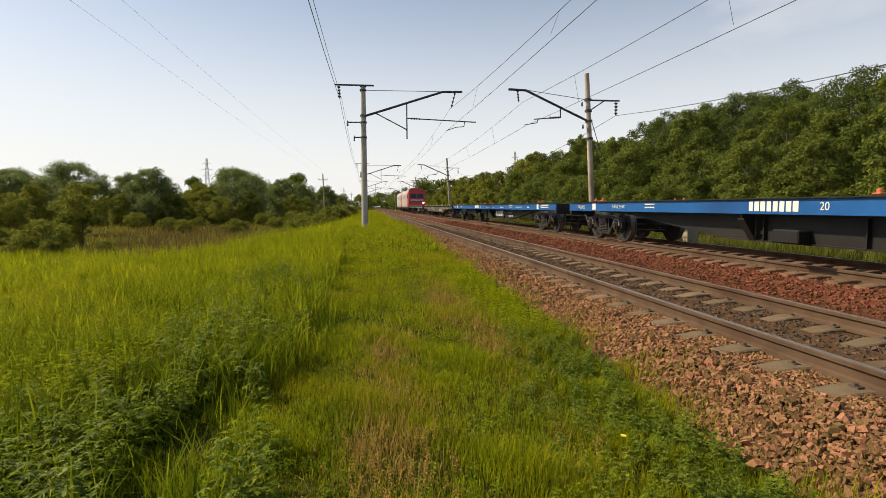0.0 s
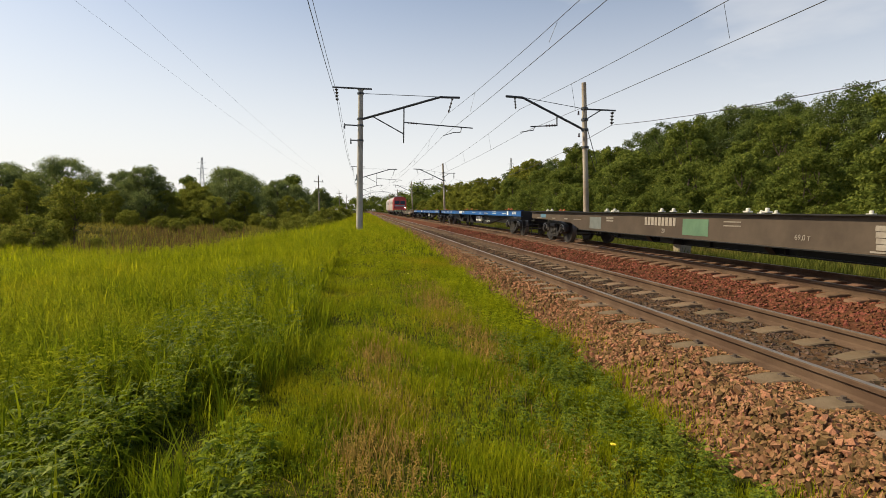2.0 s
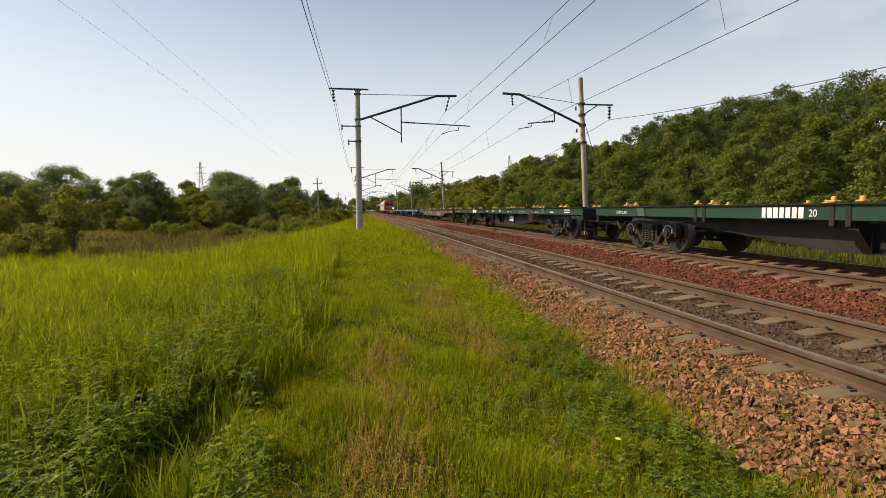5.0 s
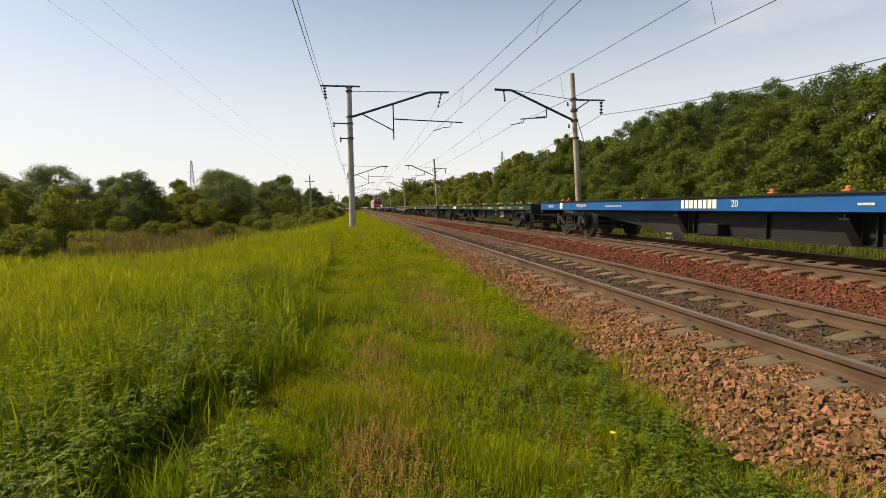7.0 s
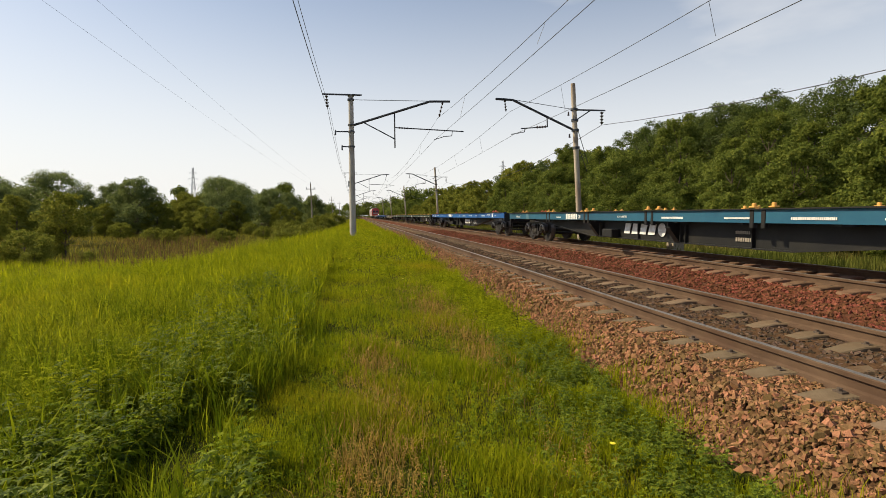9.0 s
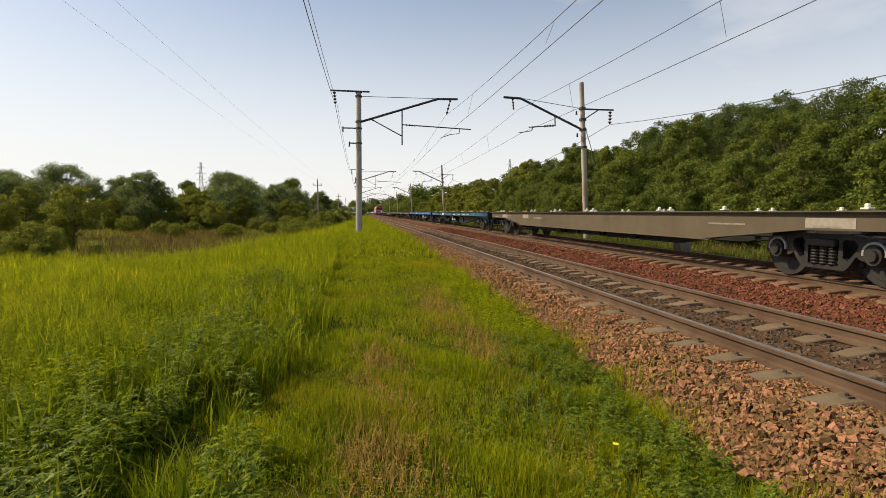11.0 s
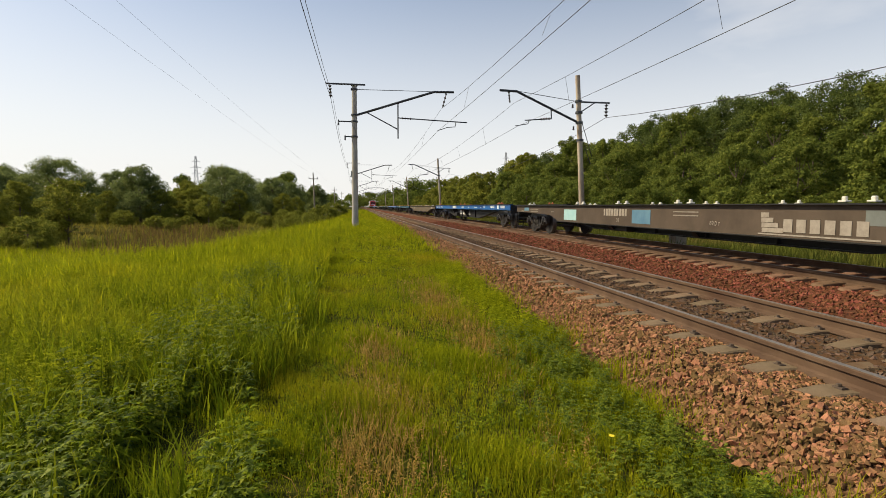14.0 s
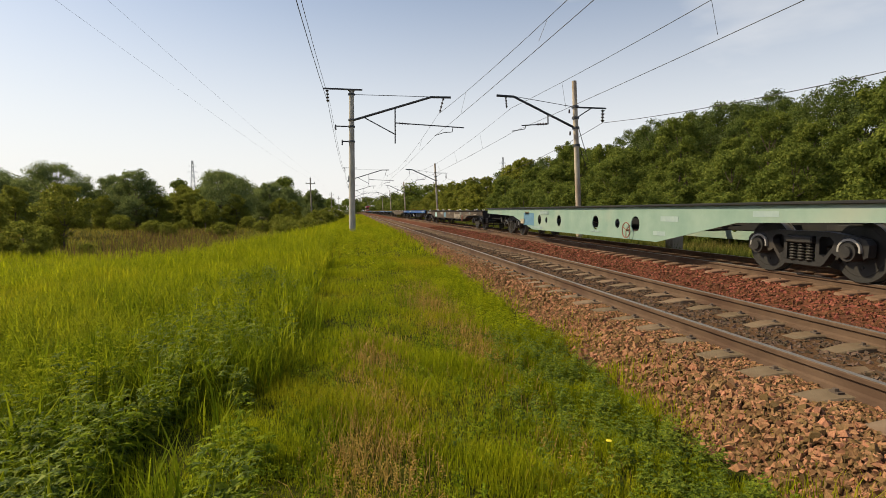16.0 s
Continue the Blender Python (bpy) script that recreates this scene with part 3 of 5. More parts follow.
def wheelset_mesh():
    bm = new_bm()
    cyl(bm, (-0.95, 0, 0), (0.95, 0, 0), 0.075, seg=12)
    for s in (-1, 1):
        x = s * 0.795
        cyl(bm, (x - 0.065, 0, 0), (x + 0.065, 0, 0), WHEEL_R, seg=32)
        cyl(bm, (x - s * 0.065, 0, 0), (x - s * 0.095, 0, 0), WHEEL_R + 0.028, seg=32)
        cyl(bm, (x + s * 0.066, 0, 0), (x + s * 0.07, 0, 0), WHEEL_R * 0.82, WHEEL_R * 0.80, seg=28)
        cyl(bm, (x + s * 0.06, 0, 0), (x + s * 0.12, 0, 0), 0.13, 0.11, seg=14)
        for k in range(6):
            a = k * math.tau / 6
            box(bm, (x + s * 0.072, 0.25 * math.cos(a), 0.25 * math.sin(a)), (0.012, 0.05, 0.05))
    for f in bm.faces:
        c = f.calc_center_median()
        rr = math.hypot(c.y, c.z)
        f.material_index = 1 if rr > WHEEL_R * 0.9 and abs(f.normal.x) < 0.5 else 0
    return bm_mesh("wheelset", bm, M["wheel"], M["tread"])


def side_frame_mesh():
    """Cast three-piece bogie side frame with two windows, seen from the side."""
    bm = new_bm()
    half = [(0.0, 0.78), (0.50, 0.78), (0.72, 0.755), (1.00, 0.715), (1.16, 0.68), (1.22, 0.60), (1.21, 0.42), (1.14, 0.38), (1.10, 0.50), (0.98, 0.60),
            (0.86, 0.60), (0.76, 0.50), (0.73, 0.38), (0.66, 0.40), (0.60, 0.44), (0.47, 0.26), (0.40, 0.20), (0.0, 0.20)]
    out = half + [(-y, z) for y, z in half[-2:0:-1]]
    loops = [[bm.verts.new((0, y, z)) for y, z in out]]
    for s in (-1, 1):
        loops.append([bm.verts.new((0, s * y, z)) for y, z in ((0.37, 0.40), (0.36, 0.66), (0.42, 0.70), (0.56, 0.69), (0.63, 0.62), (0.60, 0.53), (0.46, 0.36))])
    loops.append([bm.verts.new((0, y, z)) for y, z in ((-0.29, 0.27), (0.29, 0.27), (0.29, 0.70), (-0.29, 0.70))])
    edges = [bm.edges.new((lp[i], lp[(i + 1) % len(lp)])) for lp in loops for i in range(len(lp))]
    bmesh.ops.triangle_fill(bm, edges=edges, use_beauty=True)
    r = bmesh.ops.extrude_face_region(bm, geom=list(bm.faces))
    bmesh.ops.translate(bm, verts=[v for v in r["geom"] if isinstance(v, bmesh.types.BMVert)], vec=(-0.14, 0, 0))
    bmesh.ops.recalc_face_normals(bm, faces=bm.faces)
    return bm_mesh("side_frame", bm, M["bogie"])


def spring_mesh():
    """One coil spring as a ridged column."""
    bm = new_bm()
    rings = []
    for k in range(13):
        r = 0.078 if k % 2 else 0.052
        rings.append([bm.verts.new((-0.09 + r * math.cos(a), r * math.sin(a), 0.265 + k * 0.025)) for a in [i * math.tau / 10 for i in range(10)]])
    for lo, hi in zip(rings, rings[1:]):
        for i in range(10):
            bm.faces.new((lo[i], lo[(i + 1) % 10], hi[(i + 1) % 10], hi[i]))
    return bm_mesh("spring", bm, M["bogie"])


def bolster_end_mesh():
    return bm_mesh("bolster_end", box(new_bm(), (-0.08, 0, 0.63), (0.22, 0.54, 0.12), bevel=0.02), M["bogie"])


def axlebox_mesh():
    bm = new_bm()
    cyl(bm, (-0.02, 0, 0), (-0.24, 0, 0), 0.155, 0.145, 14)
    cyl(bm, (-0.24, 0, 0), (-0.28, 0, 0), 0.10, 0.09, 12)
    box(bm, (-0.1, 0, 0.17), (0.2, 0.3, 0.12), bevel=0.03)
    return bm_mesh("axle_box", bm, M["bogie"])


def liner_mesh():
    """Bare steel arch over an axle box."""
    bm = new_bm()
    rings = []
    for a in [math.radians(-12 + 12 * i) for i in range(18)]:
        rings.append([bm.verts.new((-0.045 + dx, r * math.cos(a), 0.03 + (r - 0.02) * math.sin(a))) for dx, r in ((-0.021, 0.168), (-0.021, 0.202), (0.021, 0.202), (0.021, 0.168))])
    for lo, hi in zip(rings, rings[1:]):
        for i in range(4):
            bm.faces.new((lo[i], lo[(i + 1) % 4], hi[(i + 1) % 4], hi[i]))
    bm.faces.new(rings[0])
    bm.faces.new(rings[-1][::-1])
    bmesh.ops.recalc_face_normals(bm, faces=bm.faces)
    return bm_mesh("wear_liner", bm, M["liner"])


SHARED = dict(liner=liner_mesh(), wheelset=wheelset_mesh(), side_frame=side_frame_mesh(), spring=spring_mesh(), bolster_end=bolster_end_mesh(), axlebox=axlebox_mesh())


def bogie(root, y):
    bm = new_bm()
    box(bm, (0, 0, 0.62), (2.0, 0.42, 0.26), bevel=0.04)
    box(bm, (0, 0, 0.82), (0.7, 0.5, 0.16), bevel=0.03)
    cyl(bm, (-0.9, 0.55, 0.3), (0.9, 0.55, 0.3), 0.03, seg=6)
    cyl(bm, (-0.9, -0.55, 0.3), (0.9, -0.55, 0.3), 0.03, seg=6)
    b = part("bogie", bm, M["bogie"], root, "dark dusty three-piece bogie", pose(0, y, 0))
    for s, turn in ((-1, 0), (1, 180)):
        part("side_frame", SHARED["side_frame"], None, b, at=pose(s * 0.93, 0, 0, 0, 0, turn))
        part("bolster_end", SHARED["bolster_end"], None, b, at=pose(s * 0.95, 0, 0, 0, 0, turn))
        for k in (-0.17, 0, 0.17):
            part("spring", SHARED["spring"], None, b, at=pose(s * 0.95, k, 0, 0, 0, turn))
        for k in (-1, 1):
            part("axle_box", SHARED["axlebox"], None, b, at=pose(s * 0.9, k * 0.925, WHEEL_R, 0, 0, turn))
            part("wear_liner", SHARED["liner"], None, b, at=pose(s * 1.05, k * 0.925, WHEEL_R, 0, 0, turn))
    for k in (-1, 1):
        w = part("wheelset", SHARED["wheelset"], None, root, "worn wheelset with bright treads", pose(0, y + k * 0.925, WHEEL_R))
        WHEELSETS.append((w, y + k * 0.925))


def coupler(root, y, s):
    bm = new_bm()
    box(bm, (0, y + s * 0.35, 0.9), (0.2, 0.7, 0.22), bevel=0.03)
    box(bm, (0.05, y + s * 0.62, 0.9), (0.42, 0.3, 0.34), bevel=0.06)
    cyl(bm, (-0.35, y + s * 0.05, 0.85), (-0.4, y + s * 0.5, 0.45), 0.03, seg=6)
    part("coupler", bm, M["bogie"], root)


def bars(root, name, x, items, material, label=""):
    """Illegible lettering as plain bars: (y of the start, z, length, height); the start is the end towards the locomotive."""
    bm = new_bm()
    r = random.Random(len(items))
    for y, z, w, h in items:
        n = max(1, int(w / (h * 0.75)))
        step = w / n
        for i in range(n):
            box(bm, (x, y - (i + 0.5) * step, z), (0.006, step * r.uniform(0.62, 0.84), h))
    return tagged(part(name, bm, material, root, label), kind="stuff")


def words(root, body, x, y, z, size, material):
    """Readable lettering on the side that faces the path (-x); y is its first letter."""
    cu = bpy.data.curves.new("lettering", "FONT")
    cu.body, cu.size, cu.extrude = body, size, 0.002
    tmp = new("tmp", cu)
    dg = bpy.context.evaluated_depsgraph_get()
    me = bpy.data.meshes.new_from_object(tmp.evaluated_get(dg))
    bpy.data.objects.remove(tmp)
    me.materials.clear()
    me.materials.append(material)
    return part("lettering", me, None, root, at=pose(x, y, z, 90, 0, -90))


def handwheel(root, x, y, z, r=0.24):
    bm = new_bm()
    for k in range(20):
        a, b = k * math.tau / 20, (k + 1) * math.tau / 20
        cyl(bm, (x, y + r * math.cos(a), z + r * math.sin(a)), (x, y + r * math.cos(b), z + r * math.sin(b)), 0.014, seg=5)
    for k in range(3):
        a = k * math.tau / 3 + 0.5
        cyl(bm, (x, y, z), (x, y + r * math.cos(a), z + r * math.sin(a)), 0.012, seg=5)
    cyl(bm, (x, y, z), (x + 0.4, y, z), 0.02, seg=6)
    part("handwheel", bm, M["rust"], root, "thin rusty spoked brake handwheel")


def lock_mesh(material):
    bm = new_bm()
    box(bm, (0, 0, 0.03), (0.12, 0.14, 0.03), bevel=0.008)
    box(bm, (0, 0, 0.065), (0.06, 0.08, 0.08), bevel=0.015)
    return bm_mesh("container_lock", bm, material)


for key in ("yellow", "white", "red"):
    SHARED["lock_" + key] = lock_mesh(M["lock_" + key])


def underframe(root, L, half, top, sill_z, flat, taper, x_sill):
    """Centre sill, inner fish-belly girders, cross-members, end beams, brake gear."""
    bm = new_bm()
    box(bm, (0, 0, top - 0.32), (0.42, L - 0.3, 0.36), bevel=0.02)
    part("centre_sill", bm, M["black"], root)
    for s in (-1, 1):
        bm = new_bm()
        out = [(-L / 2 + 0.4, top - 0.22), (-taper, top - 0.36), (-flat, sill_z), (flat, sill_z), (taper, top - 0.36), (L / 2 - 0.4, top - 0.22)]
        plate(bm, out, s * x_sill, -s * 0.02)
        part("fishbelly_girder", bm, M["black"], root, "black fish-belly girder")
        part("bottom_flange", box(new_bm(), (s * (x_sill - 0.05), 0, sill_z), (0.22, flat * 2, 0.025)), M["black"], root)
        for k in (-1, 1):
            p = Vector((s * (x_sill - 0.05), k * (flat + taper) / 2, (sill_z + top - 0.36) / 2))
            d = Vector((0, k * (taper - flat), top - 0.36 - sill_z))
            part("sloping_flange", box(new_bm(), p, (0.22, d.length, 0.025), Matrix.Rotation(math.atan2(d.z, d.y * k) * k, 3, "X")), M["black"], root)
    n = int(L / 2.05)
    for i in range(n + 1):
        y = -L / 2 + 0.6 + i * (L - 1.2) / n
        part("cross_member", box(new_bm(), (0, y, top - 0.16), (half * 2 - 0.1, 0.14, 0.2)), M["black"], root)
        if abs(y) < flat:
            part("girder_rib", box(new_bm(), (-x_sill - 0.035, y, (sill_z + top - 0.3) / 2), (0.07, 0.025, top - 0.3 - sill_z)), M["black"], root)
            if i % 2:
                # tapered outrigger from the girder's foot out to the side beam
                out = [(-half + 0.04, top - 0.24), (-half + 0.04, top - 0.34), (-x_sill - 0.07, sill_z + 0.03), (-x_sill - 0.02, sill_z + 0.03), (-x_sill - 0.02, top - 0.24)]
                part("outrigger", sweep(new_bm(), out, y + 0.28, y + 0.30), M["black"], root)
                foot = [(-half + 0.03, top - 0.34), (-half + 0.03, top - 0.365), (-x_sill - 0.07, sill_z + 0.005), (-x_sill - 0.07, sill_z + 0.03)]
                part("outrigger_flange", sweep(new_bm(), foot, y + 0.2, y + 0.38), M["black"], root)
    for y, w, h in ((2.4, 0.6, 0.24),):
        part("equipment_box", box(new_bm(), (-x_sill - 0.14, y, sill_z + 0.13), (0.26, w, h), bevel=0.02), M["black"], root)
    for s in (-1, 1):
        bm = new_bm()
        box(bm, (0, s * (L / 2 - 0.07), top - 0.2), (half * 2 - 0.02, 0.14, 0.4), bevel=0.015)
        for x in (-1.1, 1.1):
            cyl(bm, (x, s * (L / 2 - 0.02), top - 0.35), (x, s * (L / 2 + 0.12), top - 0.95), 0.018, seg=6)
            cyl(bm, (x - 0.3, s * (L / 2 - 0.02), top - 0.35), (x - 0.3, s * (L / 2 + 0.12), top - 0.95), 0.018, seg=6)
            for z in (0.7, 0.95):
                cyl(bm, (x - 0.3, s * (L / 2 + 0.1), top - z), (x, s * (L / 2 + 0.1), top - z), 0.018, seg=6)
        part("end_beam", bm, M["black"], root)
        coupler(root, s * L / 2, s)
    bm = new_bm()
    cyl(bm, (-0.75, 2.6, 0.62), (-0.75, 3.5, 0.62), 0.2, seg=16)
    part("brake_reservoir", bm, M["black"], root)
    part("brake_cylinder", cyl(new_bm(), (-0.8, -2.0, 0.66), (-0.8, -1.3, 0.66), 0.16, seg=14), M["black"], root)


def side_marks(root, x, L, material, z, tall, seed, skip=()):
    """Small lettering in rows along a side beam."""
    r = random.Random(seed)
    items = []
    y = L / 2 - 0.7
    while y > -L / 2 + 1.0:
        w = r.uniform(0.25, 1.1)
        h = r.choice((0.05, 0.07, 0.09)) * tall
        for k in range(0 if any(a > y - w and b < y for a, b in skip) else r.choice((1, 1, 2))):
            items.append((y, z + (0.045 if k else -0.035), w, h * 0.5))
        y -= w + r.uniform(0.5, 1.6)
    bars(root, "small_lettering", x, items, material, "small illegible white lettering")


def flatcar(kind, front, L, emblem=-1.2):
    """A container flat wagon; the front is its leading end at 0 s. Returns the root, centred, and its y at 0 s."""
    y0 = front - L / 2
    half, top = 1.48, dict(blue=1.19, mint=1.23).get(kind, 1.14)
    names = dict(blue="bright blue skeletal container flat wagon with black fish-belly girders", teal="teal blue container flat wagon with yellow locks and black underframe",
                 green="dark green container flat wagon with yellow locks and black underframe", brown="faded brown container flat wagon with paint patches and white locks",
                 olive="dusty olive brown flat wagon with a tapered side girder", mint="faded mint green flat wagon with round holes in its deep girder")
    root = thing("container_flatcar", names[kind], "flat wagon", pose(FAR_AXIS, y0, FAR_LIFT), "wagons of the freight train")
    paint = M[kind]
    fore, aft = dict(blue=(1.95, 2.5), brown=(1.72, 2.7), green=(2.4, 3.2), teal=(2.4, 3.0), olive=(1.8, 2.6), mint=(3.4, 3.56))[kind]
    bog = L / 2 - (3.7 if kind == "mint" else 2.3)
    if kind in ("blue", "teal", "green"):
        depth = 0.27 if kind == "blue" else 0.24
        for s in (-1, 1):
            c = [(-0.0, top), (0.12, top), (0.12, top - 0.02), (0.02, top - 0.03), (0.02, top - depth + 0.03), (0.12, top - depth + 0.02), (0.12, top - depth), (0.0, top - depth)]
            bm = sweep(new_bm(), [(s * (half - x), z) for x, z in c], -L / 2, L / 2)
            part("side_beam", bm, paint, root, "painted channel-section side beam")
            bm = new_bm()
            box(bm, (s * (half - 0.05), 0, top + 0.012), (0.2, L - 0.02, 0.022))
            part("top_flange", bm, M["black"], root)
        underframe(root, L, half, top - 0.02, 0.40, bog - 5.6, bog - 1.7, 1.12)
        x = -half - 0.006
        side_marks(root, x, L, M["white"], top - 0.12, 1.0, int(abs(front)), ((L / 2 - 0.8, L / 2 - 4.9), (5.4, 1.0), (1.7, 0.2), (-L / 2 + 2.5, -L / 2 + 1.9)))
        bars(root, "wagon_number", x, [(3.2 if kind == "blue" else 5.2, top - 0.13, 1.2 if kind == "blue" else 0.95, 0.18)], M["white"], "large white bars of the wagon number")
        words(root, "20", x, 1.6 if kind == "blue" else 4.17, top - 0.19, 0.19 if kind == "blue" else 0.165, M["white"])
        if kind == "blue":
            for y in (L / 2 - 2.05, -L / 2 + 2.2):
                part("sign_plate", box(new_bm(), (-half - 0.004, y, top - 0.13), (0.006, 0.24, 0.2)), M["white"], root)
        if kind == "green" or kind == "teal":
            words(root, "КОНТЕЙНЕРЫ", x, 1.6, top - 0.16, 0.075, M["white"])
            words(root, "ТАРА 25,00 Т", x, L / 2 - (1.3 if kind == "green" else 1.05), top - 0.18, 0.105, M["white"])
            for y in (L / 2 - fore - 0.25, aft - L / 2 + 0.55):
                bm = box(new_bm(), (-half - 0.012, y, top - 0.125), (0.02, 0.34, 0.22), Matrix(((1, 0, 0), (0, 1, 0.4), (0, 0, 1))), 0.004)
                part("bolster_plate", bm, M["plate_" + kind], root, "paler slanted plate on the side beam")
        else:
            words(root, "ТАРА 25,40 т", x, L / 2 - 3.3, top - 0.18, 0.14, M["white"])
        # emblem on the girder: slanted strokes and a disc
        bm = new_bm()
        xe = -1.12 - 0.026
        ye = emblem
        if kind != "green":
            lean = Matrix(((1, 0, 0), (0, 1, -0.35), (0, 0, 1)))
            for i in range(4):
                box(bm, (xe, ye - 0.17 - i * 0.41, 0.68), (0.006, 0.30, 0.28), lean)
            cyl(bm, (xe, ye - 1.84, 0.68), (xe - 0.006, ye - 1.84, 0.68), 0.17, seg=24)
        else:
            for i in range(2):
                cyl(bm, (xe, ye - i * 0.3, 0.66), (xe - 0.006, ye - i * 0.3, 0.66), 0.15, seg=12)
            box(bm, (xe, ye + 0.25, 0.66), (0.006, 0.06, 0.3))
        part("emblem", bm, M["white"], root, "cream white emblem of slanted shapes")
        bars(root, "girder_lettering", xe, [(ye - 2.75, 0.74, 0.8, 0.035), (ye - 2.75, 0.69, 0.8, 0.03)] if kind == "blue" else [(-2.6, 0.7, 0.4, 0.06), (-2.6, 0.56, 0.45, 0.08)], M["faded_white"])
        if kind == "blue":
            words(root, "ст. БЕЛОВО ЗСБ", xe - 0.002, ye - 2.65, 0.53, 0.13, M["white"])
            words(root, "РЖД/RZD", x, L / 2 - 0.75, top - 0.19, 0.13, M["white"])
        lock = SHARED["lock_red" if kind == "blue" else "lock_yellow"]
        spots = (0.42, 0.40, 0.03, -0.03, -0.4, -0.42) if kind == "blue" else (0.43, 0.41, 0.3, 0.28, 0.16, 0.14, 0.01, -0.01, -0.14, -0.16, -0.28, -0.3, -0.41, -0.43)
        for u in spots:
            for s in (-1, 1):
                part("container_lock", lock, None, root, at=pose(s * (half - 0.12), u * L, top + 0.02))
        if kind != "blue":
            for u in (0.29, 0.15, 0.0, -0.15, -0.29):
                for d in (-0.14, 0.14):
                    part("stake_pocket", box(new_bm(), (-half + 0.03, u * L + d, top - 0.16), (0.09, 0.1, 0.36), bevel=0.01), M["black"], root)
    elif kind in ("brown", "olive"):
        for s in (-1, 1):
            bm = new_bm()
            if kind == "brown":
                out = [(-L / 2, top), (-L / 2, top - 0.27), (-bog + 0.1, top - 0.30), (-bog + 1.9, top - 0.36), (-bog + 2.7, top - 0.56), (bog - 2.7, top - 0.56), (bog - 1.9, top - 0.36), (bog - 0.1, top - 0.30), (L / 2, top - 0.27), (L / 2, top)]
            else:
                out = [(-L / 2, top), (-L / 2, top - 0.27), (-bog + 0.4, top - 0.30), (-bog + 3.2, top - 0.58), (bog - 3.2, top - 0.58), (bog - 0.4, top - 0.30), (L / 2, top - 0.27), (L / 2, top)]
            plate(bm, out[::-1], s * (half - 0.05), -s * 0.02)
            part("side_girder", bm, paint, root, "faded painted side girder")
            bm = new_bm()
            box(bm, (s * (half - 0.06), 0, top + 0.004), (0.2, L, 0.025))
            box(bm, (s * (half - 0.06), 0, top - 0.57), (0.14, (bog - 2.7) * 2, 0.02))
            part("top_flange", bm, M["black"] if kind == "brown" else paint, root)
        underframe(root, L, half - 0.1, top - 0.02, 0.40, bog - 4.6, bog - 2.0, 0.95)
        x = -half + 0.045
        side_marks(root, x, L, M["faded_white"], top - 0.2, 1.0, int(abs(front)), ((6.5, 5.4), (3.2, 0.4), (-1.5, -5.6), (-L / 2 + 6.8, -L / 2 + 5.9)))
        if kind == "brown":
            bars(root, "wagon_number", x, [(3.1, top - 0.2, 1.4, 0.2)], M["faded_white"], "faded bars of the wagon number")
            words(root, "20", x, 2.3, top - 0.47, 0.15, M["faded_white"])
            words(root, "69,0 т", x, -1.7, top - 0.42, 0.13, M["faded_white"])
            bm = new_bm()
            for i in range(6):
                box(bm, (x, -3.72 - i * 0.27, top - 0.36), (0.006, 0.19, 0.22))
            for i in range(4):
                box(bm, (x, -3.2 - 0.06 * i, top - 0.18 - 0.09 * i), (0.006, 0.18 + 0.1 * i, 0.08))
            box(bm, (x, -4.2, top - 0.52), (0.006, 2.3, 0.025))
            part("emblem", bm, M["faded_white"], root, "faded white emblem of blocks above a line")
            for y, w, h, z, m in ((5.6 if front < -100 else 6.0, 1.05 if front < -100 else 0.8, 0.36, 0.32, "patch_cyan" if front < -100 else "patch_dull"), (1.0, 0.9, 0.36, 0.3, "patch_blue" if front < -100 else "patch_green"), (-L / 2 + 6.3, 0.6, 0.22, 0.2, "patch_dull"), (-L / 2 + 3.4, 0.5, 0.16, 0.18, "patch_dull"), (L / 2 - 1.4, 0.6, 0.14, 0.15, "patch_blue")):
                bm = new_bm()
                box(bm, (x + 0.003, y, top - z), (0.005, w, h))
                part("paint_patch", bm, M[m], root, "repainted pale patch")
        else:
            for y, w in ((L / 2 - 2.6, 0.9), (L / 2 - 6.0, 0.8), (-L / 2 + 2.2, 0.9)):
                bm = new_bm()
                box(bm, (x + 0.003, y, top - 0.18), (0.005, w, 0.16))
                part("paint_patch", bm, M["faded_white"], root, "pale worn patch")
        for u in (0.43, 0.41, 0.22, 0.2, 0.1, 0.08, -0.02, -0.04, -0.2, -0.22, -0.3, -0.43):
            for s in (-1, 1):
                part("container_lock", SHARED["lock_white"], None, root, at=pose(s * (half - 0.12), u * L, top + 0.015))
    else:
        for s in (-1, 1):
            bm = new_bm()
            out = [(-L / 2, top), (-L / 2, top - 0.24), (-L / 2 + 4.7, top - 0.34), (-L / 2 + 7.4, top - 0.86), (L / 2 - 7.4, top - 0.86), (L / 2 - 4.7, top - 0.34), (L / 2, top - 0.24), (L / 2, top)]
            holes = [(y, top - 0.46, r) for y, r in ((3.7, 0.19), (2.95, 0.11), (1.7, 0.2), (-1.2, 0.21), (-2.55, 0.13), (-3.5, 0.21))]
            plate(bm, out[::-1], s * (half - 0.03), -s * 0.025, holes)
            part("side_girder", bm, paint, root, "faded mint deep girder with round holes")
            bm = new_bm()
            box(bm, (s * (half - 0.08), 0, top + 0.015), (0.26, L + 0.1, 0.05), bevel=0.008)
            part("top_flange", bm, M["black"], root)
        underframe(root, L, half - 0.1, top - 0.05, 0.60, bog - 4.6, bog - 2.0, 0.7)
        x = -half + 0.024
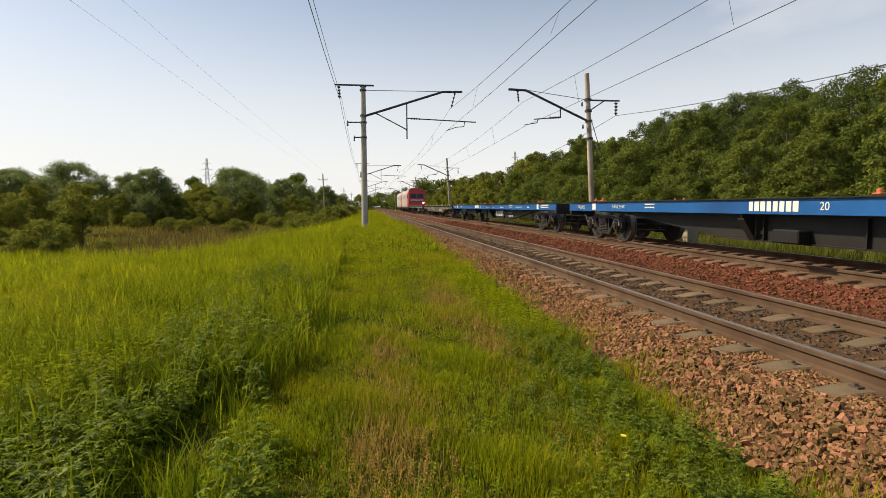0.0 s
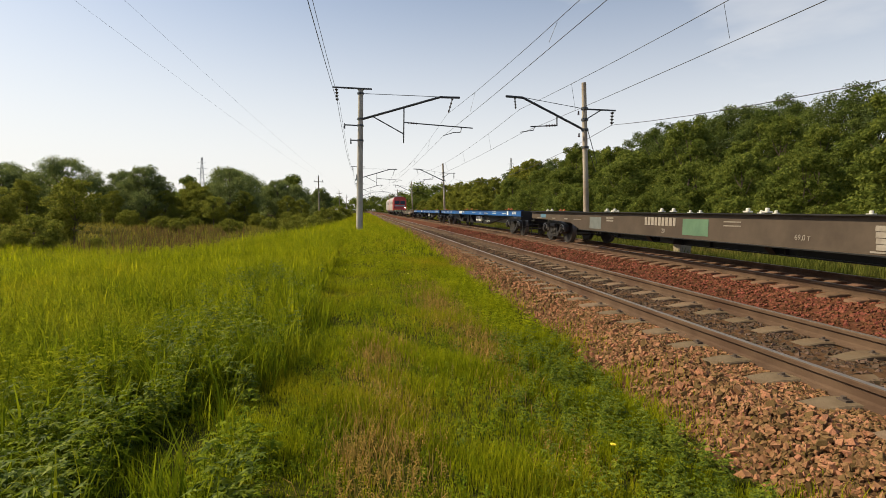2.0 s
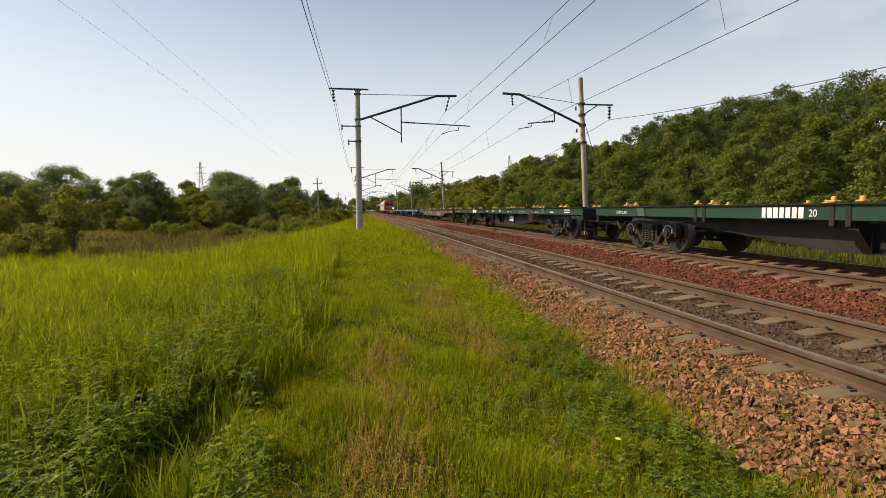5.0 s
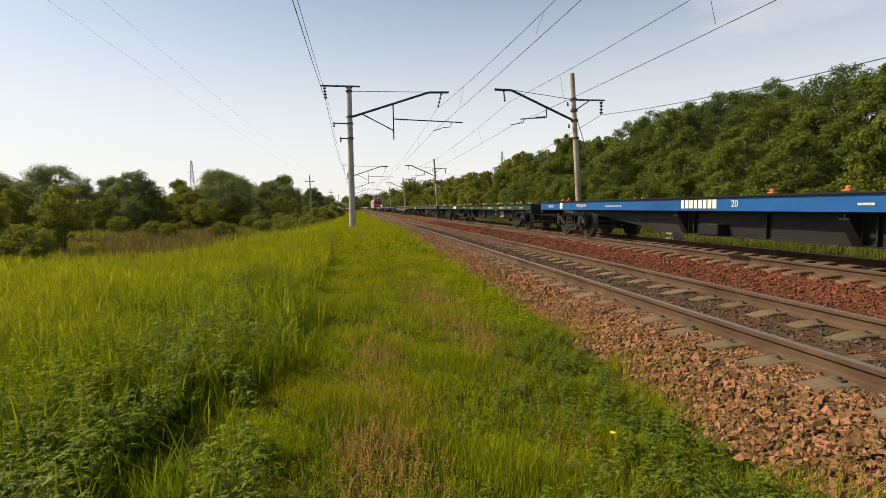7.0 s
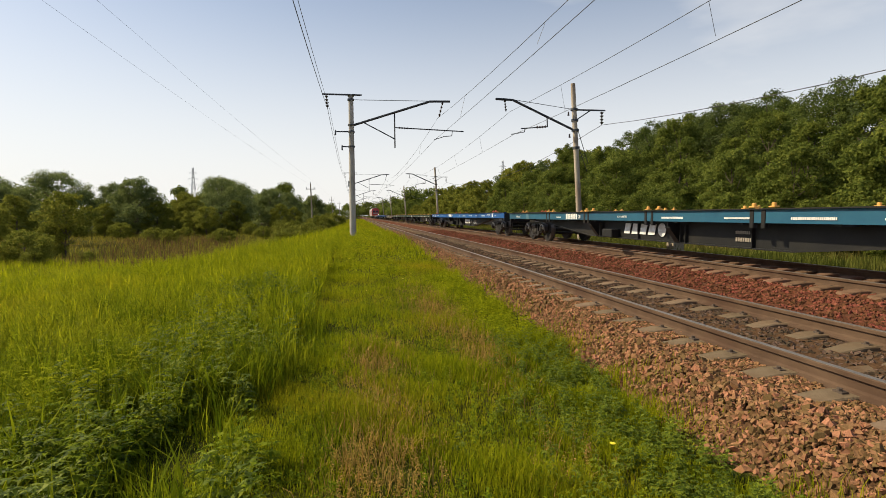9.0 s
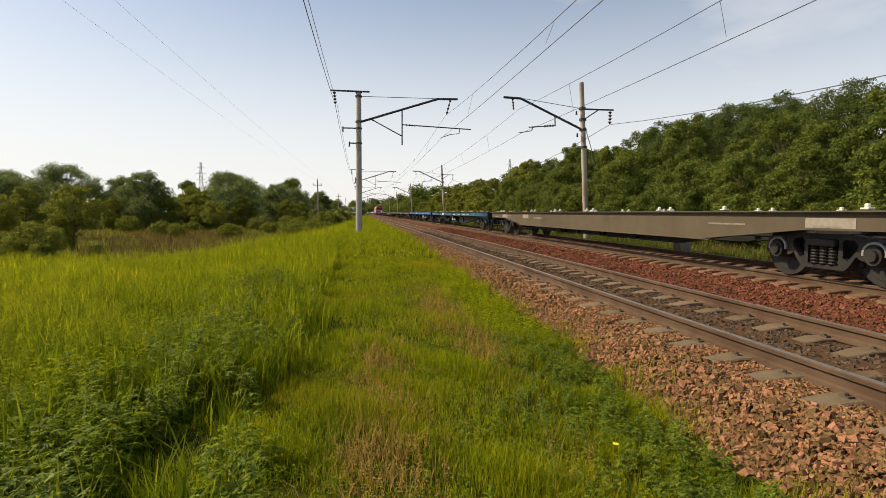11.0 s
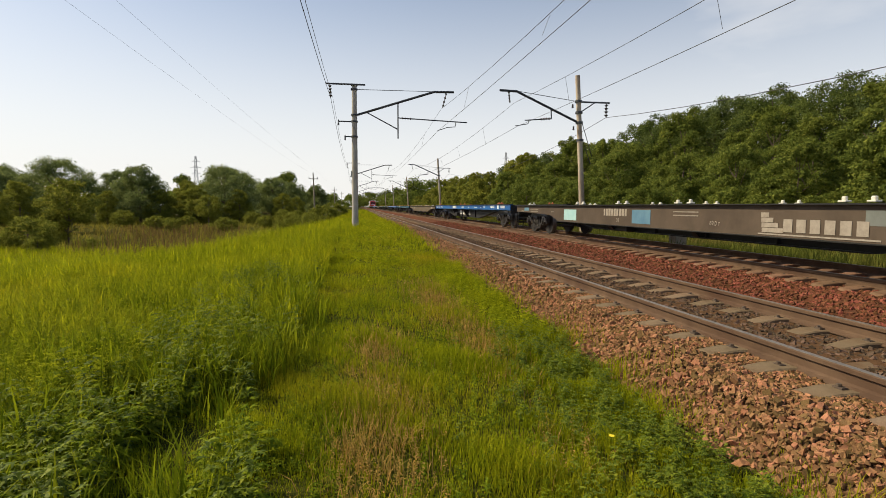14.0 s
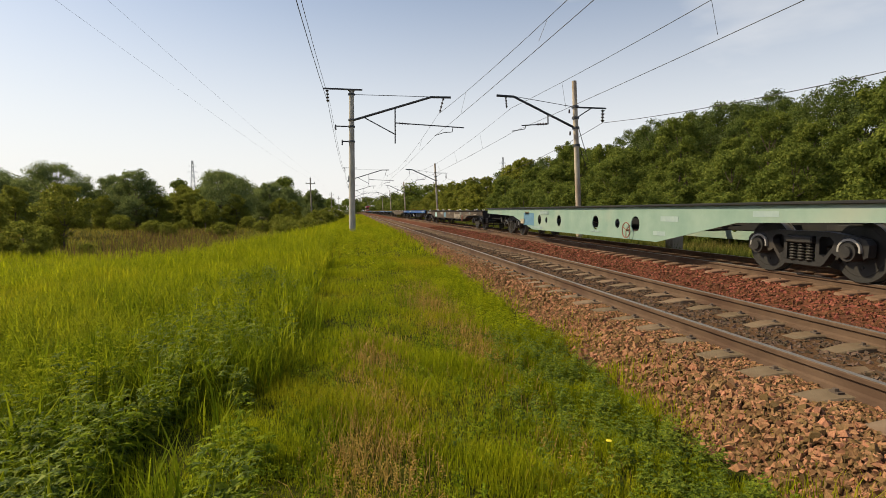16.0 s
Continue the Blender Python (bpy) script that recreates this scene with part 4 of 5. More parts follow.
        for y, z, w, h, m in ((L / 2 - 6.9, 0.45, 1.3, 0.5, "patch_blue"), (L / 2 - 6.1, 0.55, 0.55, 0.2, "stub"), (-5.0, 0.30, 0.7, 0.12, "patch_light"), (-7.9, 0.17, 0.6, 0.10, "patch_light"), (5.2, 0.2, 0.5, 0.12, "olive"), (-4.6, 0.65, 0.5, 0.1, "patch_light")):
            bm = new_bm()
            box(bm, (x + 0.003, y, top - z), (0.005, w, h))
            part("paint_patch", bm, M[m], root, "repainted patch")
        bars(root, "wagon_number", x, [(L / 2 - 8.2, top - 0.18, 1.0, 0.13)], M["patch_light"])
        bars(root, "girder_lettering", x, [(L / 2 - 7.3, top - 0.76, 1.3, 0.08), (-0.9, top - 0.72, 0.7, 0.04)], M["patch_light"])
        handwheel(root, -half - 0.06, -3.2, top - 0.62, 0.2)
    if kind == "green":
        handwheel(root, -half - 0.03, -6.7, top - 0.30, 0.21)
    if kind == "brown":
        handwheel(root, -half - 0.02, -6.3, top - 0.5, 0.2)
    bogie(root, L / 2 - fore + 0.06)
    bogie(root, aft - L / 2 + 0.06)
    return root, y0


def locomotive(rear, sections=2):
    """Two-section electric locomotive, red ends and grey sides."""
    root = thing("locomotive", "red and grey two-section electric locomotive with raised pantograph", "locomotive", pose(FAR_AXIS, rear, FAR_LIFT))
    for k in range(sections):
        y0 = k * 17.2
        bm = new_bm()
        prof = [(-1.5, 1.1), (1.5, 1.1), (1.55, 1.5), (1.55, 3.5), (1.3, 4.05), (0.7, 4.25), (-0.7, 4.25), (-1.3, 4.05), (-1.55, 3.5), (-1.55, 1.5)]
        sweep(bm, prof, y0 + 2.6, y0 + 16.6)
        body = part("body", bm, M["grey"], root, "grey ribbed body side")
        bm = new_bm()
        prof2 = [(x * 1.004, z) for x, z in prof]
        a = [bm.verts.new((x * 0.96, y0 + (0.0 if z < 2.3 else 0.55 if z > 3.4 else 0.2), z)) for x, z in prof2]
        b = [bm.verts.new((x, y0 + 2.6, z)) for x, z in prof2]
        for i in range(10):
            bm.faces.new((a[i], a[(i + 1) % 10], b[(i + 1) % 10], b[i]))
        bm.faces.new(a)
        bmesh.ops.recalc_face_normals(bm, faces=bm.faces)
        cab = part("cab", bm, M["red"], root, "red cab end")
        for s in (-1, 1):
            bm = new_bm()
            box(bm, (s * 0.62, y0 + 0.28, 2.95), (1.05, 0.12, 0.75), Matrix.Rotation(radians(-14), 3, "X"), 0.03)
            part("windscreen", bm, M["glass"], cab)
            bm = new_bm()
            box(bm, (s * 1.54, y0 + 1.7, 2.9), (0.05, 0.8, 0.7), bevel=0.02)
            part("side_window", bm, M["glass"], cab)
            bm = new_bm()
            cyl(bm, (s * 1.15, y0 - 0.04, 1.75), (s * 1.15, y0 + 0.1, 1.75), 0.14, seg=14)
            part("marker_lamp", bm, M["lamp"] if s > 0 and k == 0 else M["glass"], cab)
            for j in range(5):
                bm = new_bm()
                box(bm, (s * 1.55, y0 + 4.2 + j * 2.3, 2.9), (0.04, 1.1, 0.6))
                part("grille", bm, M["roof"], body)
        bm = new_bm()
        box(bm, (0, y0 + 0.02, 2.2), (2.2, 0.04, 0.3))
        part("front_band", bm, M["grey"], cab)
        bm = new_bm()
        box(bm, (0, y0 + 8.3, 0.95), (2.9, 15.6, 0.35), bevel=0.03)
        box(bm, (0, y0 + 0.15, 0.55), (2.7, 0.3, 0.6), bevel=0.04)
        part("underframe", bm, M["black"], root)
        bm = new_bm()
        for yb in (3.3, 6.2, 11.0, 13.9):
            for d in (-0.0,):
                for s in (-1, 1):
                    cyl(bm, (s * 0.73, y0 + yb, 0.62), (s * 0.87, y0 + yb, 0.62), 0.62, seg=20)
                    box(bm, (s * 1.05, y0 + yb, 0.62), (0.2, 0.5, 0.4), bevel=0.03)
        for yb in (4.75, 12.45):
            for s in (-1, 1):
                box(bm, (s * 1.05, y0 + yb, 0.68), (0.16, 4.2, 0.26), bevel=0.03)
        part("running_gear", bm, M["bogie"], root)
        bm = new_bm()
        for yb in (5.5, 7.5, 9.8, 12):
            box(bm, (0, y0 + yb, 4.35), (1.5, 1.4, 0.3), bevel=0.05)
        for yb in (4.4, 8.6, 14.2):
            insulator(bm, (0.5, y0 + yb, 4.2), (0.5, y0 + yb, 4.75), 3, 0.1)
        part("roof_equipment", bm, M["roof"], root)
        bm = new_bm()
        up = 1.35 if k == 0 else 0.35
        for s in (-1, 1):
            cyl(bm, (s * 0.5, y0 + 2.2, 4.3), (s * 0.3, y0 + 3.4, 4.3 + up * 0.55), 0.035, seg=6)
            cyl(bm, (s * 0.3, y0 + 3.4, 4.3 + up * 0.55), (s * 0.6, y0 + 2.3, 4.3 + up), 0.03, seg=6)
        box(bm, (0, y0 + 2.3, 4.32 + up), (1.7, 0.25, 0.06))
        box(bm, (0, y0 + 2.8, 4.28), (1.3, 1.8, 0.08))
        part("pantograph", bm, M["steel"], root, "dark folded pantograph" if k else "raised dark pantograph")
    return root, rear


SPEED = 14.737
TRAIN = []
for kind, front, length, emblem in (
        ("blue", 43.6, 24.2, -1.2), ("brown", 67.2, 22.6, 0), ("green", 90.4, 22.0, -2.5),
        ("blue", 18.03, 24.25, -1.2), ("brown", -7.7, 24.4, 0), ("green", -33.27, 24.0, -2.5), ("green", -58.3, 24.0, -6.5), ("blue", -83.5, 24.25, -1.3), ("teal", -108.7, 23.8, 1.8),
        ("olive", -133.5, 23.6, 0), ("blue", -157.97, 24.1, 2.1), ("brown", -183.0, 23.4, 0), ("mint", -207.7, 23.8, 0)):
    TRAIN.append(flatcar(kind, front, length, emblem))
TRAIN.append(locomotive(91.6))


# ---------------------------------------------------------------- trees and bushes
def leaf_cloud(centres, radii, counts, size, seed, squash=0.85):
    """Leaves as small folded quads on the shells of many overlapping clumps."""
    r = np.random.default_rng(seed)
    pos, nor = [], []
    for c, rad, k in zip(centres, radii, counts):
        d = r.normal(size=(k, 3))
        d /= np.linalg.norm(d, axis=1)[:, None]
        d[:, 2] = np.where(d[:, 2] < -0.35, -d[:, 2], d[:, 2])
        u = r.uniform(0.2, 1.12, k) ** 0.7
        bump = 1 + 0.18 * np.sin(d[:, :1] * 5 + c[0]) * np.cos(d[:, 1:2] * 6 + c[1])
        p = d * (rad * u)[:, None] * bump
        p[:, 2] *= squash
        pos.append(p + c)
        nor.append(d + r.normal(size=(k, 3)) * 0.55)
    p, nrm = np.concatenate(pos), np.concatenate(nor)
    nrm /= np.linalg.norm(nrm, axis=1)[:, None]
    a = np.cross(nrm, r.normal(size=nrm.shape))
    a /= np.linalg.norm(a, axis=1)[:, None]
    b = np.cross(nrm, a)
    s = (size * r.uniform(0.55, 1.25, len(p)))[:, None]
    v = np.stack([p - a * s, p + b * s * 0.8 + nrm * s * 0.15, p + a * s * 1.1 - b * s * 0.35], 1).reshape(-1, 3)
    f = np.arange(len(v)).reshape(-1, 3)
    return v, f


def tree(label, h, spread, material, seed, leaves=5200, leaf=0.2, low=0.22, lobes=26, name="tree", category="tree", trunk_r=0.16, clump=(0.17, 0.36)):
    """A tapered, slightly crooked trunk, limbs to every clump, and an uneven crown of small leaves. Built at the origin."""
    r = np.random.default_rng(seed)
    root = thing(name, label, category)
    cs, rs = [], []
    for i in range(lobes):
        u = (i + r.uniform()) / lobes
        z = h * (low + (0.93 - low) * u)
        wide = spread * (math.sin(math.pi * min(1, 0.16 + 0.80 * u)) ** 0.7) * r.uniform(0.35, 1.0)
        a = i * 2.4 + r.uniform(-0.6, 0.6)
        cs.append((wide * math.cos(a), wide * math.sin(a), z))
        rs.append(spread * r.uniform(*clump) * (1.05 - 0.3 * u))
    cs, rs = np.array(cs), np.array(rs)
    counts = (leaves * rs ** 2 / (rs ** 2).sum()).astype(int) + 8
    bm = new_bm()
    spine = [Vector((0, 0, -0.3))]
    for k in range(1, 6):
        spine.append(Vector((r.uniform(-0.05, 0.05) * h * 0.3, r.uniform(-0.05, 0.05) * h * 0.3, h * 0.16 * k)))
    for k in range(5):
        cyl(bm, spine[k], spine[k + 1], trunk_r * (1 - k * 0.17), trunk_r * (1 - (k + 1) * 0.17), 9)
    part("trunk", bm, M["bark"], root)
    bm = new_bm()
    for c in cs[::4]:
        k = min(4, max(1, int(c[2] / (h * 0.16)) - 1))
        base = spine[k]
        mid = base.lerp(Vector(c), 0.5) + Vector((0, 0, -0.15))
        cyl(bm, base, mid, trunk_r * 0.42, trunk_r * 0.26, 5)
        cyl(bm, mid, Vector(c), trunk_r * 0.26, trunk_r * 0.08, 5)
    part("branching", bm, M["bark"], root)
    v, f = leaf_cloud(cs, rs, counts, leaf, seed + 1)
    part("crown", mesh_np("crown", v, f, material), None, root)
    return root


def plant(proto, spots, group):
    """Copies of one tree at (x, y, scale, turn)."""
    for i, (x, y, s, a) in enumerate(spots):
        m = Matrix.Translation((x, y, float(ground_z(x, y)))) @ Matrix.Rotation(a, 4, "Z") @ Matrix.Diagonal((s, s, s, 1))
        if i == 0:
            proto.matrix_world = m
            ob = proto
        else:
            ob = copy_thing(proto, m)
            ob.scale = (s, s, s)
        tagged(ob, group=group)


def wood_side():
    r = random.Random(11)
    kinds = (("tall broad-leaved tree with dense green crown", 10.2, 3.4, M["leaf_mid"], 21, 0.12, 62, 0.16),
             ("tall broad-leaved tree with uneven dark green crown", 9.6, 3.1, M["leaf_oak"], 22, 0.10, 58, 0.16),
             ("slender tree with light green crown at the wood's edge", 8.0, 2.2, M["leaf_light"], 23, 0.10, 52, 0.1),
             ("bushy young tree with yellowish green leaves", 4.8, 2.1, M["leaf_light"], 24, 0.06, 46, 0.07),
             ("dense green shrub at the foot of the wood", 3.2, 2.0, M["leaf_light"], 25, 0.08, 40, 0.06))
    near = [[] for _ in kinds]
    far = [[] for _ in kinds]
    y = 8.0
    while y < 150:
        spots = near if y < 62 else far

        def add(k, x0, x1, s0, s1, jit=1.3):
            tall = 1.02 - 0.17 * float(smooth(34, 18, y))
            spots[k].append((r.uniform(x0, x1), y + r.uniform(-jit, jit), r.uniform(s0, s1) * tall, r.uniform(0, 6.28)))
        add(4, 15.0, 17.5, 0.75, 1.2)
        add(3, 16.5, 20.0, 0.8, 1.3)
        if r.random() < 0.8:
            add(2, 20.5, 24.0, 0.75, 1.1)
        add(r.choice((0, 0, 1)), 24.0, 28.0, 0.76, 1.0)
        if y < 70:
            add(r.choice((0, 0, 1)), 26.0, 30.0, 0.80, 0.97)
        if r.random() < 0.55:
            add(r.choice((0, 1)), 30, 34, 0.85, 1.02)
        y += 2.5 + 0.02 * y
    near[0] += [(25.5, 41.7, 0.93, 1.0), (27.0, 37.1, 0.91, 2.0)]
    for j, (lod, leaves, size) in enumerate(((near, 26000, 0.075), (far, 11000, 0.12))):
        for (label, h, spread, m, seed, low, lobes, tr), spots in zip(kinds, lod):
            if spots:
                k = (h / 9.0) ** 0.5
                bush = h < 4
                # far copies swap to the paler leaf: haze painted into their crowns
                p = tree(label, h, spread, M["leaf_bush_and_haze"] if lod is far and m is not M["leaf_oak"] else m, seed, int(leaves * k), size * (0.75 + 0.25 * k), low, lobes, name="shrub" if bush else "tree", category="shrub" if bush else "tree", trunk_r=tr)
                plant(p, spots, "trees of the wood beyond the tracks")


wood_side()


def field_side():
    r = random.Random(5)
    # dark green trees whose crowns carry the haze in their leaf colour
    oak = tree("wide dark green oak on the far side of the field", 10.5, 6.2, M["leaf_field_hazed"], 31, 30000, 0.15, 0.06, 70, trunk_r=0.3)
    oak2 = tree("rounded dark green tree on the far side of the field", 10.0, 5.2, M["leaf_field_hazed"], 32, 28000, 0.15, 0.05, 64, trunk_r=0.26)
    light = tree("light olive green tree among the dark ones", 8.0, 3.4, M["leaf_bush_and_haze"], 33, 20000, 0.12, 0.08, 44, trunk_r=0.14)
    small = tree("thin young tree standing free in the field", 6.4, 2.6, M["leaf_bush_and_haze"], 34, 9000, 0.11, 0.34, 44, trunk_r=0.09)
    bush = tree("low dense green bush in the field", 2.2, 1.9, M["leaf_bush_and_haze"], 35, 7000, 0.085, 0.10, 34, name="bush", category="bush", trunk_r=0.05)
    plant(oak, [(-52, 104, 1.08, 0.3), (-66, 110, 1.0, 2.0), (-29, 128, 1.1, 4.0), (-80, 118, 1.0, 1.2), (-24.5, 105, 0.98, 5.1), (-95, 116, 0.95, 0.5), (-20, 150, 1.0, 3.3), (-110, 125, 1.05, 2.2)], "trees beyond the field")
    plant(oak2, [(-37.5, 100, 1.0, 1.1), (-44, 108, 0.95, 0.2), (-59, 98, 0.9, 3.0), (-72, 100, 0.92, 5.5), (-15.5, 128, 0.82, 4.2), (-12, 160, 0.85, 0.9), (-18.0, 118, 0.9, 2.6), (-86, 104, 0.95, 2.9)], "trees beyond the field")
    plant(light, [(-30.5, 103, 0.92, 0.5), (-47.5, 84, 0.85, 1.5), (-27.0, 96, 0.85, 3.8), (-12.2, 112, 0.62, 2.4), (-33, 112, 1.0, 1.9), (-56, 88, 0.78, 4.4), (-62, 92, 0.8, 0.6), (-70, 94, 0.85, 2.6), (-33.5, 98, 0.75, 5.0), (-41, 96, 0.7, 3.6), (-21, 100, 0.75, 1.4), (-14.5, 108, 0.7, 5.5)], "trees beyond the field")
    plant(small, [(-27.5, 56, 1.0, 0.7), (-36, 74, 0.95, 2.9), (-40, 66, 0.85, 4.4), (-22, 84, 0.8, 5.3)], "young trees in the field")
    plant(bush, [(-23.5, 43.5, 0.5, 0), (-26.4, 44.5, 0.5, 1), (-29.5, 45, 0.5, 2.2), (-33, 46, 0.55, 3.1), (-20.8, 45.5, 0.4, 3.9), (-5.2, 62, 1.0, 0.4), (-4.2, 68, 1.1, 2.5), (-6.4, 74, 1.05, 4), (-7.8, 66, 0.9, 5), (-9.5, 80, 1.0, 1.3), (-3.3, 78, 1.0, 2.1), (-12, 90, 1.1, 0.2), (-10.6, 98, 1.0, 3.4), (-36, 48, 0.6, 1.7), (-13.8, 84, 0.8, 5.9)] + [(-0.2 * yy - r.uniform(2, 0.62 * yy), yy, r.uniform(0.7, 1.3), r.uniform(0, 6)) for yy in [r.uniform(44, 92) for _ in range(16)]] + [(-14 - 3.6 * k + r.uniform(-1, 1), 94 + r.uniform(-3, 3), r.uniform(0.9, 1.5), r.uniform(0, 6)) for k in range(26) if k % 2], "bushes in the field")


field_side()


def far_woods():
    """Wooded distance behind the curve of sight, both sides."""
    r = np.random.default_rng(41)
    cs, rs = [], []
    for i in range(520):
        side = r.uniform()
        if side < 0.42:
            y = r.uniform(150, 430)
            x = r.uniform(16, 60)
            z = r.uniform(1, 8.0)
        elif side < 0.62:
            y = r.uniform(300, 480)
            x = r.uniform(-60, 40)
            z = r.uniform(0, 9)
        else:
            y = r.uniform(140, 330)
            x = r.uniform(-190, -14)
            z = r.uniform(0, 8.5)
        cs.append((x, y, z))
        rs.append(r.uniform(2.2, 4.2))
    v, f = leaf_cloud(np.array(cs), np.array(rs), [520] * len(cs), 0.42, 42)
    tagged(new("far_woods", mesh_np("far_woods", v, f, M["leaf_light"])), "distant green woods on both sides of the line", "woods", kind="stuff")


far_woods()


# ---------------------------------------------------------------- grass and weeds
def blades(x, y, h, w, seed, bend=0.35, simple=False):
    """Tapered, bent blades: three triangles each."""
    r = np.random.default_rng(seed)
    n = len(x)
    z = ground_z(x, y) - 0.02
    a = r.uniform(0, math.tau, n)
    d = np.stack([np.cos(a), np.sin(a), np.zeros(n)], 1)
    side = np.stack([-np.sin(a), np.cos(a), np.zeros(n)], 1)
    lean = (bend * r.uniform(0.1, 1.0, n) * h)[:, None]
    p = np.stack([x, y, z], 1)
    up = np.array([0, 0, 1.0])
    w, h = w[:, None], h[:, None]
    m = p + up * h * 0.6 + d * lean * 0.35
    t = p + up * h * (1 - 0.25 * lean / h) + d * lean
    if simple:
        return np.stack([p - side * w, p + side * w, t], 1).reshape(-1, 3), np.arange(n * 3).reshape(-1, 3)
    v = np.stack([p - side * w, p + side * w, m - side * w * 0.8, m + side * w * 0.8, t], 1).reshape(-1, 3)
    i = np.arange(n)[:, None] * 5
    f = np.concatenate([i + [0, 1, 3], i + [0, 3, 2], i + [2, 3, 4]], 0)
    return v, f


def scatter(n, x0, x1, y0, y1, seed, power=1.0):
    r = np.random.default_rng(seed)
    y = y0 + (y1 - y0) * r.uniform(0, 1, n) ** power
    return r.uniform(x0, x1, n), y, r


def patch(x, y, s, seed=0):
    return 0.5 + 0.5 * (np.sin(x * s + seed) * np.cos(y * s * 1.13 + seed * 2.1) * 0.6 + 0.4 * np.sin(x * s * 2.7 + y * s * 2.1 + seed))


def bank_edge(y):
    """Where the tall growth of the slope begins."""
    return -0.95 + 0.28 * np.sin(y * 0.9 + 0.5) + 0.16 * np.sin(y * 2.3) + 0.03 * y


def dryness(x, y):
    """Where the trodden grass has dried out."""
    g = lambda cx, cy, sx, sy: np.exp(-((x - cx) / sx) ** 2 - ((y - cy) / sy) ** 2)
    return np.clip(g(0.12, 3.7, 0.30, 1.0) + 0.85 * g(1.5, 6.2, 0.26, 1.0) + 0.7 * g(0.2, 6.2, 0.3, 0.9) + 0.7 * g(1.4, 9.6, 0.4, 2.0) + 0.45 * g(1.4, 3.3, 0.25, 0.4), 0, 1)


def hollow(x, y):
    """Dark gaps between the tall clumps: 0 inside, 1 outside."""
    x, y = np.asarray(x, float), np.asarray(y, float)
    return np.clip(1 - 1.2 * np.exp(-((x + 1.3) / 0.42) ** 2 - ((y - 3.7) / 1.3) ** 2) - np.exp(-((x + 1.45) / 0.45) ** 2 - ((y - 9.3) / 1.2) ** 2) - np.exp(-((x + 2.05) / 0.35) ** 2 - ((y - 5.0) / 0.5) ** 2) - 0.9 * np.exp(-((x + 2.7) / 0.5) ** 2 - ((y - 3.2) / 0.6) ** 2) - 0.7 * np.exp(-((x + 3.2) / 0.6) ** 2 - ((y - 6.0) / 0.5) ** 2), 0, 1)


def build_grass():
    # short grass on the shoulder
    for k, (n, y0, y1, x0, hh, ww) in enumerate(((185000, 1.2, 7, -3.0, 0.10, 0.0026), (90000, 7, 18, -2.5, 0.13, 0.005), (60000, 18, 60, -4.5, 0.20, 0.012), (24000, 60, 170, -5.0, 0.3, 0.03))):
        x, y, r = scatter(n, x0, 3.4, y0, y1, 100 + k)
        toe = toe_x(y)
        keep = x < toe + 0.12 + r.normal(size=n) * 0.13
        bald = patch(x, y, 1.9, 3) * smooth(-0.7, 0.2, x) * smooth(2.3, 1.4, x)
        keep &= r.uniform(size=n) < 0.35 + hollow(x, y)
        keep &= r.uniform(size=n) > np.maximum(bald * 0.35, dryness(x, y) * 0.75)
        x, y = x[keep], y[keep]
        h = hh * r.uniform(0.4, 1.6, len(x)) * (0.35 + 1.5 * patch(x, y, 2.3, 5) ** 2 + 0.3 * patch(x, y, 7, 2))
        v, f = blades(x, y, h, ww * r.uniform(0.7, 1.4, len(x)), 110 + k, 0.7, k > 0)
        tagged(new("short_grass", mesh_np("short_grass", v, f, M["blade"])), "short yellowish green grass on the railway shoulder", "grass", kind="stuff")
    # tall grass on the slope towards the field
    for k, (n, y0, y1, x0, x1, hh, ww) in enumerate(((130000, 1.6, 8, -7.5, -0.5, 0.42, 0.0045), (95000, 8, 18, -15, -0.8, 0.45, 0.008), (70000, 18, 45, -30, -1.4, 0.5, 0.017), (80000, 38, 115, -85, -2.5, 0.55, 0.035))):
        x, y, r = scatter(n, x0, x1, y0, y1, 200 + k)
        y = y + (0.8 * np.sin(x * 1.3) + 1.1 * r.normal(size=n)) * smooth(5, 8, y)
        edge = smooth(0.35, -0.45, x - np.minimum(bank_edge(y), -0.5))
        clump = patch(x, y, 2.1, 1)
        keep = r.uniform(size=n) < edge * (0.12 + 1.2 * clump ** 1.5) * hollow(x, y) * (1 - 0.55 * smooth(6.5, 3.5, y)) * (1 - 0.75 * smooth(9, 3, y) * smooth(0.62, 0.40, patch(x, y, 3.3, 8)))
        x, y = x[keep], y[keep]
        h = hh * r.uniform(0.35, 1.4, len(x)) * (0.35 + 0.6 * patch(x, y, 0.8, 2) + 0.6 * patch(x, y, 2.1, 1))
        v, f = blades(x, y, h, ww * r.uniform(0.6, 1.5, len(x)), 210 + k, 0.85, k > 1)
        tagged(new("tall_grass", mesh_np("tall_grass", v, f, M[("tall_near", "tall", "tall", "meadow")[k]])), "tall olive meadow grass in the field" if k == 3 else "tall bright green meadow grass on the slope", "grass", kind="stuff")
    # broad-bladed sedge in clumps
    cx, cy, r = scatter(420, -6.5, -0.8, 2.0, 13, 250)
    x = np.repeat(cx, 26) + r.normal(size=420 * 26) * 0.07
    y = np.repeat(cy, 26) + r.normal(size=420 * 26) * 0.07
    keep = (hollow(x, y) > 0.25) & (x < bank_edge(y) + 0.1) & (r.uniform(size=len(x)) < 0.4 + 0.6 * smooth(3, 6, y))
    x, y = x[keep], y[keep]
    v, f = blades(x, y, 0.62 * r.uniform(0.5, 1.2, len(x)), 0.0075 * r.uniform(0.6, 1.4, len(x)), 251, 0.75)
